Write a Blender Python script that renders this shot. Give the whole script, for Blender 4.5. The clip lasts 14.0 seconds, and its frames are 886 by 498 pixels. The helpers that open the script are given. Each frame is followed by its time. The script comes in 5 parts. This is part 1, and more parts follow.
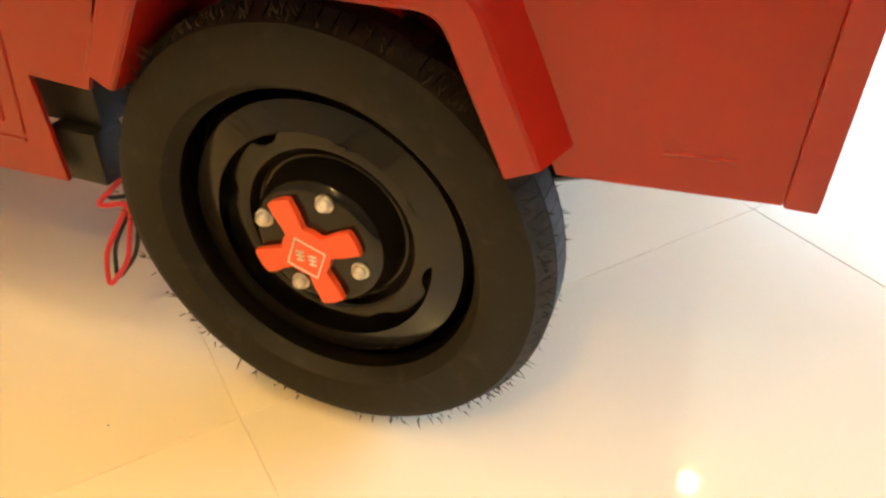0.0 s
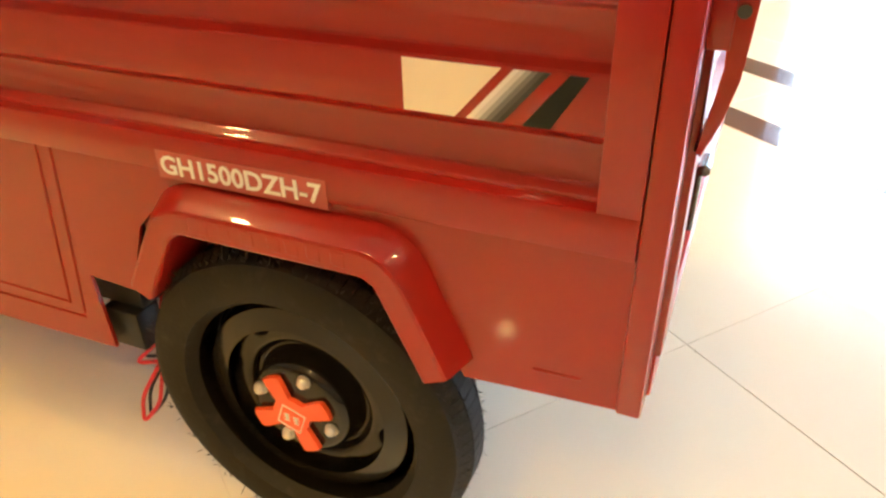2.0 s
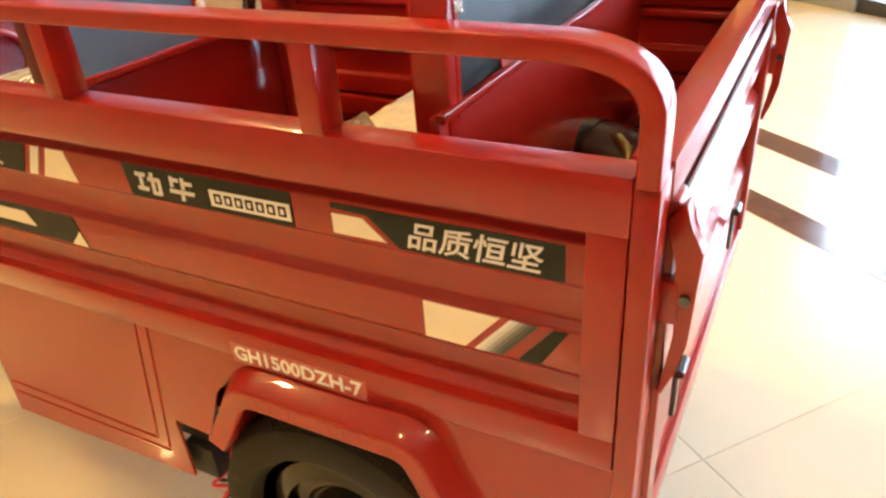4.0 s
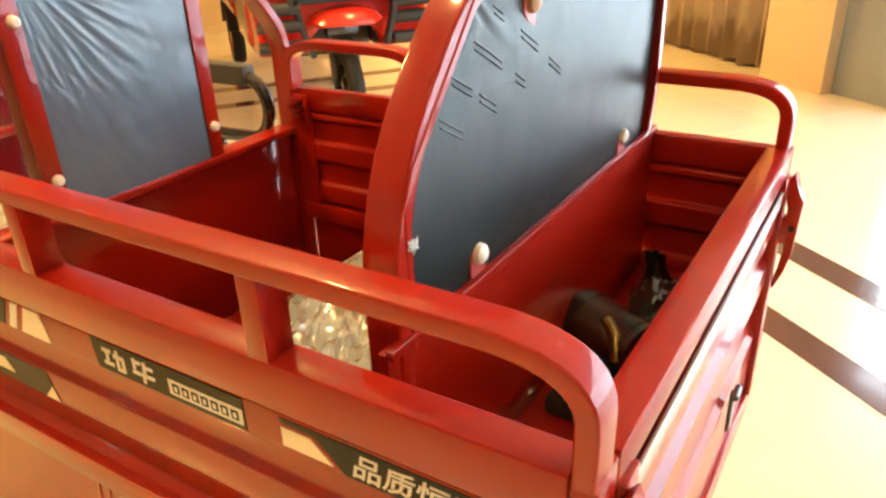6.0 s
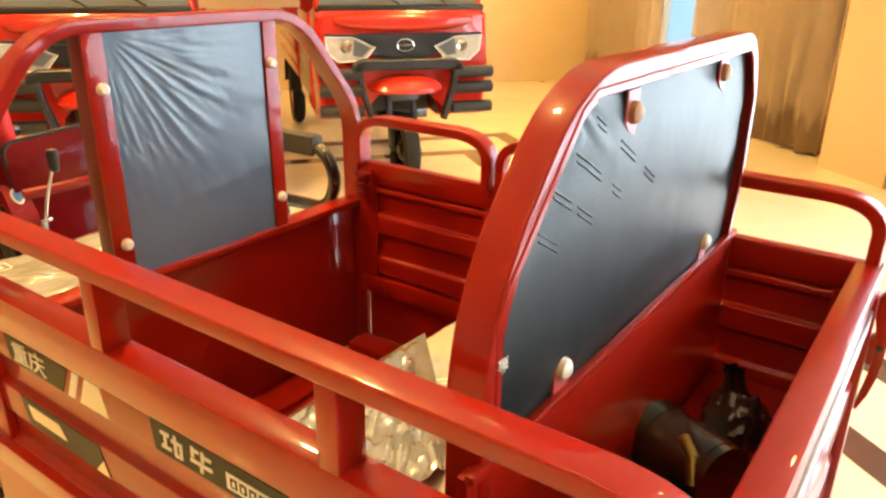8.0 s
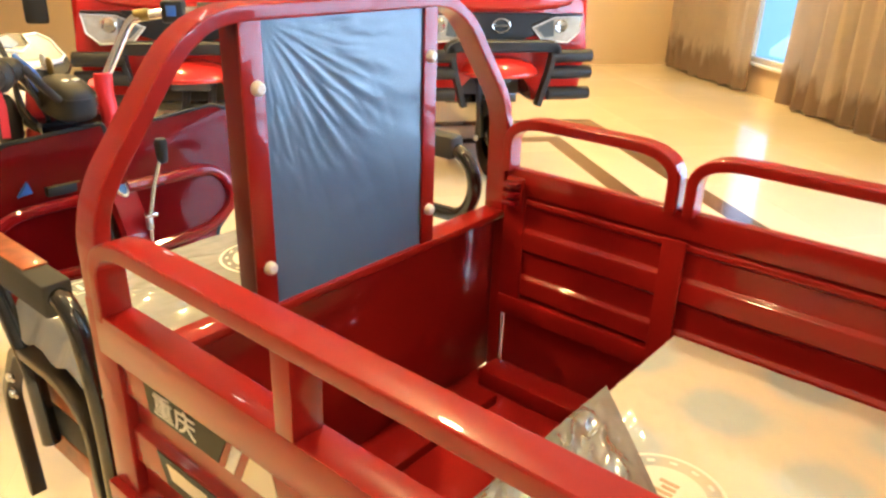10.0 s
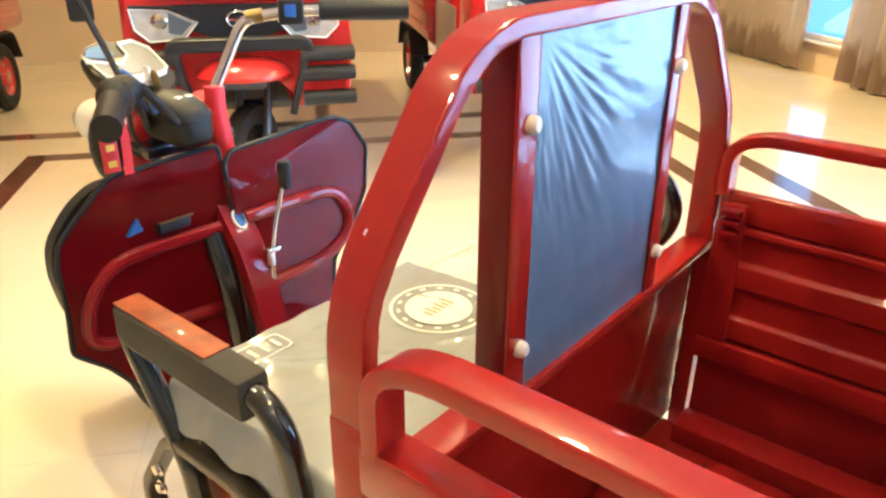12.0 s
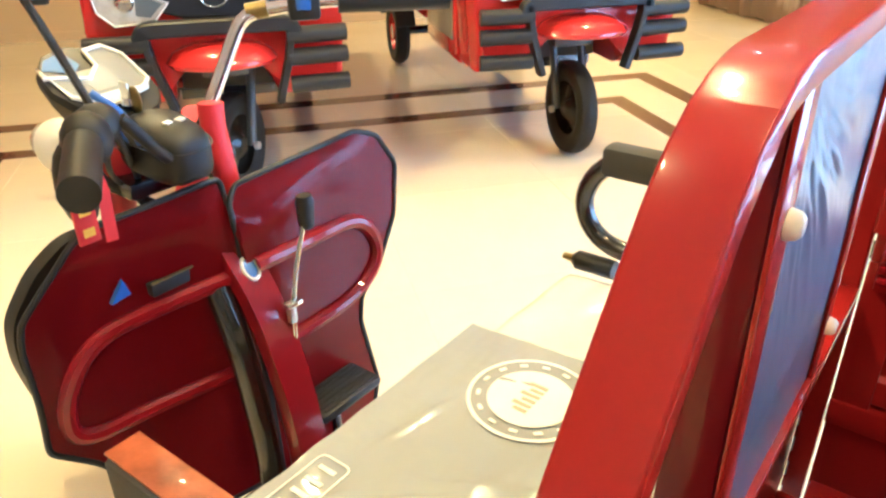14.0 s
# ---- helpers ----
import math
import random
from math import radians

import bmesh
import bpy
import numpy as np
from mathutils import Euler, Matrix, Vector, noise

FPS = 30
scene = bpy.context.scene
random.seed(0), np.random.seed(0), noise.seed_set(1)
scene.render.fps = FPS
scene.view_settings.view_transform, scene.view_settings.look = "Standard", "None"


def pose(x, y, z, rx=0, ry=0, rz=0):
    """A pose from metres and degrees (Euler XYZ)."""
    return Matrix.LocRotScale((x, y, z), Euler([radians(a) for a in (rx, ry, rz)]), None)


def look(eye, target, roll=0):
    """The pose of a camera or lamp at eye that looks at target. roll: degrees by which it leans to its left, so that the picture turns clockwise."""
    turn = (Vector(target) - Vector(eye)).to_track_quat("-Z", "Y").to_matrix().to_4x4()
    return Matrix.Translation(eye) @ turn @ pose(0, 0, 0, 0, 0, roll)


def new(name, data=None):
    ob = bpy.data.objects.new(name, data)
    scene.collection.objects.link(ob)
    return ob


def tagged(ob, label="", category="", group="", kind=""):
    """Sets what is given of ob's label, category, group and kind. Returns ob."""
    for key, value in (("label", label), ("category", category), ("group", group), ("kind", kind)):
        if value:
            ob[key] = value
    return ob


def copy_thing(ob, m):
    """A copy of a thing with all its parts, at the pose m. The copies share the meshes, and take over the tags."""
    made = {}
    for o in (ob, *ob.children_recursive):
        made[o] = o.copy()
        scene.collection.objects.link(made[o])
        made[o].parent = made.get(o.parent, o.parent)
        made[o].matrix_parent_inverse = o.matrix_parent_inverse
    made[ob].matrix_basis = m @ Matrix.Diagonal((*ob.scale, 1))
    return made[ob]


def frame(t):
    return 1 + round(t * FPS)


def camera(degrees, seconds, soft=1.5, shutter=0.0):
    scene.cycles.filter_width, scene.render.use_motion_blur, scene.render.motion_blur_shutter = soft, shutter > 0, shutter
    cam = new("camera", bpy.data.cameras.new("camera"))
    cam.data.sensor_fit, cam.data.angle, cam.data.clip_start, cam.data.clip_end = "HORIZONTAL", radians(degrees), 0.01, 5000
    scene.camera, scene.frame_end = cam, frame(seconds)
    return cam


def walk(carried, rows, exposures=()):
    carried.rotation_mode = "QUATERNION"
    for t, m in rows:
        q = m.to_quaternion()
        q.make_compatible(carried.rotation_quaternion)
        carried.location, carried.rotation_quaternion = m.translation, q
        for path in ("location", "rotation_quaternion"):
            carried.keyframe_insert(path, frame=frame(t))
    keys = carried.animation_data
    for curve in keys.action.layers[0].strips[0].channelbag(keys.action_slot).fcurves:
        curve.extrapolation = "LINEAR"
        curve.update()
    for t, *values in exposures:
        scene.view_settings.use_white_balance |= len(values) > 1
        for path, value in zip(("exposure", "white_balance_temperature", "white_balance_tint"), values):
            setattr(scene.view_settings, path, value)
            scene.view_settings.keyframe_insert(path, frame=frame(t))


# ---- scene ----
cam = camera(62.1, 14.0, soft=2.5)
METRES, EYE, TILT, LEAN, TURN = 2.36, 0.72, 0.0, 0.0, 20.8
# seconds, x, y, z, yaw, pitch, roll
ROWS = [
    (0.0, 0.0, 0.0, 0.0, 0.18, -36.43, -0.25),
    (0.5, 0.0115, -0.0089, 0.018, 0.43, -35.1, 0.09),
    (1.0, 0.0201, -0.0216, 0.0488, 0.7, -33.84, 0.31),
    (1.5, 0.0325, -0.0367, 0.0804, 1.57, -32.7, 0.66),
    (2.0, 0.0476, -0.0494, 0.1155, 2.34, -31.99, 1.1),
    (2.5, 0.0544, -0.06, 0.1438, 3.47, -31.4, 1.81),
    (3.0, 0.0634, -0.0674, 0.1781, 4.81, -30.89, 2.66),
    (3.5, 0.0699, -0.0692, 0.21, 5.64, -30.4, 3.28),
    (6.0, 0.1126, -0.0032, 0.3055, 10.76, -26.01, 2.0),
    (6.5, 0.132, 0.009, 0.3173, 13.11, -24.03, 1.07),
    (7.0, 0.1372, 0.0129, 0.3226, 14.41, -22.25, 0.21),
    (7.5, 0.1292, 0.0164, 0.3227, 15.05, -21.48, -0.27),
    (8.0, 0.0838, 0.015, 0.3213, 15.03, -21.26, -0.54),
    (10.5, -0.0933, 0.1085, 0.3233, 20.54, -23.73, -1.19),
    (11.0, -0.1452, 0.1254, 0.3225, 21.34, -23.91, -0.34),
    (11.5, -0.2033, 0.137, 0.3245, 19.8, -24.15, 0.1),
    (12.0, -0.2521, 0.159, 0.3217, 19.04, -24.64, -0.17),
    (12.5, -0.2784, 0.1945, 0.321, 19.67, -25.01, -0.29),
    (13.0, -0.2971, 0.2358, 0.3231, 19.6, -25.54, -0.1),
    (13.5, -0.3241, 0.2609, 0.3219, 18.53, -26.43, 0.25),
    (14.0, -0.3697, 0.2881, 0.3237, 16.38, -27.41, 0.86),
]
EXPOSURES = [(0.0, 0.50, 5700, 10), (3.7, 0.50, 5700, 10), (6.0, 0.48, 6500, 9), (8.0, 0.50, 6600, 9), (10.5, 0.46, 4750, 8), (14.0, 0.60, 4350, 6)]
walk(cam, [(t, pose(0, 0, EYE, TILT, LEAN, TURN) @ pose(METRES * x, METRES * y, METRES * z, 90 + pitch, roll, yaw)) for t, x, y, z, yaw, pitch, roll in ROWS], EXPOSURES)

# ---- room frame: a runs along the parked row, b runs away to the back wall ----
ROOM = 51.7
ROOM_M = pose(0, 0, 0, 0, 0, ROOM)


def room(a, b, z=0.0):
    return ROOM_M @ Vector((a, b, z))


# ---- world and lights ----
world = bpy.data.worlds.new("sky")
scene.world = world
world.use_nodes = True
wn = world.node_tree
bg = wn.nodes["Background"]
sky = wn.nodes.new("ShaderNodeTexSky")
sky.sky_type = "NISHITA"
sky.sun_disc = False
sky.sun_elevation = radians(40)
sky.sun_rotation = radians(120)
wn.links.new(sky.outputs[0], bg.inputs[0])
bg.inputs[1].default_value = 0.12


def area_lamp(name, at, target, sx, sy, watts, colour):
    d = bpy.data.lights.new(name, "AREA")
    d.shape, d.size, d.size_y, d.energy, d.color = "RECTANGLE", sx, sy, watts, colour
    ob = new(name, d)
    ob.matrix_world = look(at, target)
    return ob


def down_lamp(name, at, watts, colour, cone=120, radius=0.06):
    d = bpy.data.lights.new(name, "SPOT")
    d.energy, d.color, d.spot_size, d.spot_blend, d.shadow_soft_size = watts, colour, radians(cone), 0.6, radius
    ob = new(name, d)
    ob.location = at
    return ob


CEIL = 3.1
DAY = (0.72, 0.87, 1.0)
WARM = (1.0, 0.60, 0.16)
# daylight comes in at the glass doors from the bright street outside; a lamp stands in the curtained window
area_lamp("window_daylight", room(4.86, 6.95, 1.3), room(0, 6.5, 0.6), 0.6, 1.8, 1.5, DAY)
# over the room: a, b, watts and the width of the cone
# spots at a=1.34 and a=3.4 are unseen, added to brighten tail floor and curtains
LAMP_SPOTS = [(-1.30, -0.75, 340, 84), (-0.36, -0.03, 42, 120), (0.20, 1.44, 66, 120), (1.34, -1.37, 62, 120), (-1.15, 1.9, 88, 120), (0.4, 2.7, 170, 120), (2.7, 1.6, 8, 120), (-3.8, -1.2, 150, 120), (-3.8, 2.2, 245, 120), (-1.0, 4.4, 300, 120), (1.8, 4.3, 205, 120), (-1.0, 7.6, 240, 120), (3.4, 7.9, 330, 120), (3.4, 5.6, 330, 120), (-4.0, 6.5, 130, 120)]
for a, b, w, cone in LAMP_SPOTS:
    down_lamp("down_light", room(a, b, CEIL - 0.05), w, WARM, cone)


# ---- materials ----
def mat(name):
    m = bpy.data.materials.new(name)
    m.use_nodes = True
    return m, m.node_tree.nodes, m.node_tree.links, m.node_tree.nodes["Principled BSDF"]


def surface(name, colour, rough=0.5, metal=0.0, coat=0.0, vary=0.12, scale=9.0, bump=0.0, bump_scale=120.0, spec=0.5, rough_vary=0.12, clear=0.0, dust=0.0, spread=0.0, wave=0.0, wave_scale=6.0):
    """A plain surface with colour and gloss varied at two scales, and fine relief."""
    m, n, l, p = mat(name)
    tc = n.new("ShaderNodeTexCoord")
    big = n.new("ShaderNodeTexNoise")
    big.inputs["Scale"].default_value, big.inputs["Detail"].default_value = scale, 6
    l.new(tc.outputs["Object"], big.inputs["Vector"])
    fine = n.new("ShaderNodeTexNoise")
    fine.inputs["Scale"].default_value, fine.inputs["Detail"].default_value = bump_scale, 3
    l.new(tc.outputs["Object"], fine.inputs["Vector"])
    mix = n.new("ShaderNodeMix")
    mix.data_type = "RGBA"
    mix.inputs[6].default_value = (*[c * (1 - vary) for c in colour], 1)
    mix.inputs[7].default_value = (*[min(1, c * (1 + vary)) for c in colour], 1)
    l.new(big.outputs["Fac"], mix.inputs[0])
    out = mix.outputs[2]
    if spread:
        info = n.new("ShaderNodeObjectInfo")
        hsv = n.new("ShaderNodeHueSaturation")
        mr = n.new("ShaderNodeMapRange")
        mr.inputs[3].default_value, mr.inputs[4].default_value = 1 - spread, 1 + spread
        l.new(info.outputs["Random"], mr.inputs[0])
        l.new(mr.outputs[0], hsv.inputs["Value"])
        l.new(out, hsv.inputs["Color"])
        out = hsv.outputs[0]
    if dust:
        ramp = n.new("ShaderNodeValToRGB")
        ramp.color_ramp.elements[0].position, ramp.color_ramp.elements[1].position = 0.55, 0.8
        speck = n.new("ShaderNodeTexNoise")
        speck.inputs["Scale"].default_value, speck.inputs["Detail"].default_value = scale * 3.3, 8
        l.new(tc.outputs["Object"], speck.inputs["Vector"])
        l.new(speck.outputs["Fac"], ramp.inputs[0])
        dm = n.new("ShaderNodeMix")
        dm.data_type = "RGBA"
        dm.inputs[7].default_value = (0.45, 0.38, 0.3, 1)
        sc = n.new("ShaderNodeMath")
        sc.operation = "MULTIPLY"
        sc.inputs[1].default_value = dust
        l.new(ramp.outputs[0], sc.inputs[0])
        l.new(sc.outputs[0], dm.inputs[0])
        l.new(out, dm.inputs[6])
        out = dm.outputs[2]
    l.new(out, p.inputs["Base Color"])
    rr = n.new("ShaderNodeMapRange")
    rr.inputs[3].default_value, rr.inputs[4].default_value = max(0.02, rough * (1 - rough_vary)), min(1, rough * (1 + rough_vary))
    l.new(big.outputs["Fac"], rr.inputs[0])
    l.new(rr.outputs[0], p.inputs["Roughness"])
    p.inputs["Metallic"].default_value = metal
    p.inputs["Coat Weight"].default_value = coat
    p.inputs["Coat Roughness"].default_value = 0.035
    p.inputs["Specular IOR Level"].default_value = spec
    if clear:
        p.inputs["Transmission Weight"].default_value = clear
    if bump:
        b = n.new("ShaderNodeBump")
        b.inputs["Strength"].default_value, b.inputs["Distance"].default_value = bump, 0.002
        l.new(fine.outputs["Fac"], b.inputs["Height"])
        l.new(b.outputs[0], p.inputs["Normal"])
    if wave:
        # slow unevenness of thin sheet, which bends reflections
        slow = n.new("ShaderNodeTexNoise")
        slow.inputs["Scale"].default_value, slow.inputs["Detail"].default_value = wave_scale, 2
        l.new(tc.outputs["Object"], slow.inputs["Vector"])
        wb = n.new("ShaderNodeBump")
        wb.inputs["Strength"].default_value, wb.inputs["Distance"].default_value = wave, 0.01
        l.new(slow.outputs["Fac"], wb.inputs["Height"])
        l.new(wb.outputs[0], p.inputs["Coat Normal"])
        if bump:
            l.new(wb.outputs[0], b.inputs["Normal"])
        else:
            l.new(wb.outputs[0], p.inputs["Normal"])
    return m


def glowing(name, colour, strength):
    m, n, l, p = mat(name)
    p.inputs["Base Color"].default_value = (0.8, 0.8, 0.8, 1)
    p.inputs["Emission Color"].default_value = (*colour, 1)
    p.inputs["Emission Strength"].default_value = strength
    return m


RED = surface("red_paint", (0.300, 0.0098, 0.0030), 0.30, 0.0, 0.62, 0.07, 3, 0.02, 260, spec=0.15, wave=0.08, wave_scale=6)
SHIELD_RED = surface("maroon_metallic_paint", (0.19, 0.0030, 0.005), 0.30, 0.0, 0.65, 0.08, 6, 0.02, 300, 0.1, wave=0.04, wave_scale=4)
TRUCK_RED = surface("bright_red_paint", (0.45, 0.016, 0.008), 0.25, 0.0, 1.0, 0.06, 4, spec=0.3, wave=0.12, wave_scale=5)
RUBBER = surface("tyre_rubber", (0.015, 0.0125, 0.009), 0.6, 0, 0, 0.25, 14, 0.25, 180, 0.2, dust=0.04)
RIM_BLACK = surface("black_wheel_paint", (0.008, 0.007, 0.0055), 0.2, 0, 0.3, 0.2, 10, 0.02, 200, 0.2, wave=0.10, wave_scale=14)
BLACK = surface("black_gloss_paint", (0.014, 0.014, 0.015), 0.2, 0, 0.7, 0.15, 8)
PLASTIC = surface("black_plastic", (0.014, 0.0135, 0.0135), 0.48, 0, 0, 0.15, 12, 0.2, 400, 0.4)
BRONZE = surface("dark_bronze_paint", (0.050, 0.040, 0.028), 0.38, 0.3, 0.3, 0.2, 14, 0.05, 200)
GREY_FOAM = surface("dark_grey_foam", (0.05, 0.048, 0.045), 0.75, 0, 0, 0.2, 30, 0.3, 300)
CHROME = surface("chrome", (0.75, 0.74, 0.72), 0.12, 1.0, 0, 0.05, 10)
STEEL = surface("zinc_plated_steel", (0.62, 0.60, 0.56), 0.35, 0.9, 0, 0.15, 40)
ORANGE = surface("orange_plastic_cap", (0.85, 0.09, 0.012), 0.35, 0, 0.3, 0.06, 20)
WHITE_STK = surface("white_sticker", (0.80, 0.78, 0.74), 0.4, 0, 0.2, 0.04, 20)
CREAM_STK = surface("cream_sticker", (0.85, 0.74, 0.55), 0.4, 0, 0.2, 0.05, 20)
BLACK_STK = surface("black_sticker", (0.010, 0.013, 0.010), 0.35, 0, 0.0, 0.1, 20, spec=0.2)
PINK_STK = surface("faded_red_sticker", (0.40, 0.055, 0.04), 0.4, 0, 0.2, 0.06, 20)
BUTTON = surface("cream_nylon_button", (0.80, 0.72, 0.58), 0.4, 0, 0.2, 0.1, 60)
RUST_BUTTON = surface("brown_button", (0.42, 0.22, 0.10), 0.5, 0, 0, 0.2, 60)
VINYL = surface("black_vinyl", (0.010, 0.014, 0.0125), 0.32, 0, 0.0, 0.2, 6, 0.3, 500, 0.36, wave=0.4, wave_scale=7)
# the red of the posts deepened to maroon, shade put into the colour
SHADED_RED = surface("shaded_red_paint", (0.13, 0.003, 0.006), 0.4, 0, 0.3, 0.1, 12, 0.05, 400, 0.15)
FILM_BLUE = surface("blue_grey_film_on_vinyl", (0.105, 0.150, 0.195), 0.30, 0, 0.3, 0.2, 5, 0.05, 200)
SEAT_FILM = surface("grey_protective_film", (0.33, 0.34, 0.345), 0.2, 0, 0.8, 0.12, 4, 0.08, 60, wave=0.35, wave_scale=16)
SEAT_WRAP = surface("crinkled_clear_wrap", (0.73, 0.74, 0.73), 0.10, 0.2, 1.0, 0.05, 5, wave=0.3, wave_scale=9)
FOLD_M = surface("bunched_clear_film", (0.42, 0.44, 0.45), 0.14, 0.5, 1.0, 0.3, 14, wave=0.25, wave_scale=12)


def reflection_checks(m, one, two, scale, turn):
    """Soft large checks painted for the reflections on the film, blurred by a noise that shifts their edges."""
    n, l = m.node_tree.nodes, m.node_tree.links
    tc = n.new("ShaderNodeTexCoord")
    mp = n.new("ShaderNodeMapping")
    mp.inputs["Rotation"].default_value = (0, 0, radians(turn))
    l.new(tc.outputs["Object"], mp.inputs["Vector"])
    nz = n.new("ShaderNodeTexNoise")
    nz.inputs["Scale"].default_value, nz.inputs["Detail"].default_value = scale * 0.8, 3
    l.new(mp.outputs[0], nz.inputs["Vector"])
    add = n.new("ShaderNodeMath")
    add.operation = "MULTIPLY_ADD"
    add.inputs[1].default_value = 0.5
    bands = []
    for axis in ("X", "Y"):
        w = n.new("ShaderNodeTexWave")
        w.bands_direction = axis
        w.inputs["Scale"].default_value, w.inputs["Distortion"].default_value, w.inputs["Detail Scale"].default_value = scale * 0.16, 1.2, 1.5
        l.new(mp.outputs[0], w.inputs["Vector"])
        bands.append(w)
    half = n.new("ShaderNodeMath")
    half.operation = "MULTIPLY"
    l.new(bands[0].outputs["Fac"], half.inputs[0])
    l.new(bands[1].outputs["Fac"], half.inputs[1])
    l.new(nz.outputs["Fac"], add.inputs[0])
    l.new(half.outputs[0], add.inputs[2])
    ramp = n.new("ShaderNodeValToRGB")
    ramp.color_ramp.elements[0].position, ramp.color_ramp.elements[0].color = 0.30, (*one, 1)
    ramp.color_ramp.elements[1].position, ramp.color_ramp.elements[1].color = 0.75, (*two, 1)
    l.new(add.outputs[0], ramp.inputs[0])
    l.new(ramp.outputs[0], n["Principled BSDF"].inputs["Base Color"])


# cream and pale blue reflections put into the colour of the wrap
reflection_checks(SEAT_WRAP, (0.82, 0.76, 0.64), (0.60, 0.68, 0.74), 9.0, 24)
SEAL_M = surface("pale_print", (0.80, 0.78, 0.73), 0.3, 0, 0.4, 0.05, 20)
SEAL_INK = surface("tan_print", (0.50, 0.36, 0.24), 0.4, 0, 0.2, 0.1, 40)
SEAT_WHITE = surface("pale_vinyl", (0.74, 0.70, 0.62), 0.25, 0, 0.6, 0.06, 6, 0.1, 300)
TAPE = surface("orange_brown_tape", (0.33, 0.085, 0.02), 0.4, 0, 0.2, 0.9, 26, 0.3, 90)
FLOORMAT = surface("rubber_floor_mat", (0.05, 0.045, 0.042), 0.7, 0, 0, 0.2, 20, 0.4, 150)
WALL_M = surface("beige_wall_paint", (0.66, 0.52, 0.33), 0.6, 0, 0, 0.05, 2.5, 0.15, 140)
CEIL_M = surface("ceiling_paint", (0.62, 0.53, 0.40), 0.8, 0, 0, 0.03, 2, 0.1, 120)
GREY_M = surface("blue_grey_panel", (0.30, 0.34, 0.38), 0.35, 0.1, 0.2, 0.05, 3)
FRAME_M = surface("dark_metal_frame", (0.08, 0.085, 0.09), 0.4, 0.6, 0, 0.1, 6)
TILE_M = surface("polished_cream_tile", (0.70, 0.61, 0.45), 0.22, 0, 0.9, 0.06, 2.2, 0.012, 25, dust=0.06, spread=0.035)
GROUT_M = surface("grout", (0.62, 0.52, 0.40), 0.8, 0, 0, 0.1, 20, 0.2, 200)
BAND_M = surface("brown_border_stone", (0.10, 0.045, 0.028), 0.14, 0, 0.4, 0.25, 8, spread=0.12)
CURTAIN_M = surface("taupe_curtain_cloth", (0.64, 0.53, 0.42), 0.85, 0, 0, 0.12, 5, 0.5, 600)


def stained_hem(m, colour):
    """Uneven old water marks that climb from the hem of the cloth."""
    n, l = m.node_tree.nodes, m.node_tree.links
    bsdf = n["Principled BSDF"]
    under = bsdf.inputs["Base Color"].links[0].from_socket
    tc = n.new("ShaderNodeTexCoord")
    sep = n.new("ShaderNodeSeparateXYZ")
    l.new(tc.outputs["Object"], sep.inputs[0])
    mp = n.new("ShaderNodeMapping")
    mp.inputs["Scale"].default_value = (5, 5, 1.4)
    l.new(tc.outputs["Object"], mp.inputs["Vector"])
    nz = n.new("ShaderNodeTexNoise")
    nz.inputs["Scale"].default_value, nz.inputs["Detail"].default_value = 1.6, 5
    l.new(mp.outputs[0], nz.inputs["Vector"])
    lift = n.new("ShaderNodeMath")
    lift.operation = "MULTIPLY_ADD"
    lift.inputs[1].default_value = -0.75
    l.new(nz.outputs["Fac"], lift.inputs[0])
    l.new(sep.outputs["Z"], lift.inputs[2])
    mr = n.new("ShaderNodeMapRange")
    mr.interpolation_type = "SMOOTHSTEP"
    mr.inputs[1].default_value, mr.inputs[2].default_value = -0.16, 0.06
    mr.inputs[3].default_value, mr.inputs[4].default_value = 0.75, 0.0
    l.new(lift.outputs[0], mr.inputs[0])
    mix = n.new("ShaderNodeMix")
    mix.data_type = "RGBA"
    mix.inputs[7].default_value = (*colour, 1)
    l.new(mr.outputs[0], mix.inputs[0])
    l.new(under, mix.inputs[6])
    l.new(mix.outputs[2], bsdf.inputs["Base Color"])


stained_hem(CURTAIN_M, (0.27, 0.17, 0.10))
LENS_M = surface("headlamp_lens", (0.62, 0.57, 0.47), 0.12, 0.4, 0.9, 0.35, 26, 0.5, 45)
LENS_IN = surface("lamp_reflector", (0.55, 0.5, 0.42), 0.1, 0.9, 0, 0.3, 60)
MOTOR_M = surface("dark_bright_steel", (0.10, 0.10, 0.095), 0.22, 0.9, 0.6, 0.2, 18, 0.05, 90)
BAG_M = surface("crumpled_clear_bag", (0.018, 0.018, 0.018), 0.12, 0, 0.9, 0.3, 12, 0.3, 30)
BRASS = surface("yellow_brass", (0.24, 0.18, 0.06), 0.35, 0.9, 0, 0.15, 50)
DIAL_M = surface("silver_dial", (0.26, 0.26, 0.245), 0.3, 0.3, 0.4, 0.08, 30)
BLUE_M = surface("blue_plastic", (0.04, 0.12, 0.42), 0.35, 0, 0.3, 0.1, 40)
TAG_RED = surface("red_ribbon", (0.62, 0.02, 0.02), 0.5, 0, 0, 0.1, 40)
TAG_YEL = surface("yellow_print", (0.85, 0.5, 0.04), 0.5)
WHITE_PL = surface("white_plastic", (0.80, 0.78, 0.74), 0.35, 0, 0.3, 0.05, 20)
GLASS_M = surface("tinted_glass", (0.10, 0.11, 0.11), 0.05, 0, 0.5, 0.05, 3)
PANE_M, _n, _l, _p = mat("clear_pane")
_p.inputs["Transmission Weight"].default_value, _p.inputs["Roughness"].default_value, _p.inputs["IOR"].default_value = 1.0, 0.0, 1.02
OUT_M = glowing("daylight_outside", (0.72, 0.87, 1.0), 7.2)
BLUE_OUT = glowing("blue_daylight_outside", (0.30, 0.56, 0.78), 1.0)
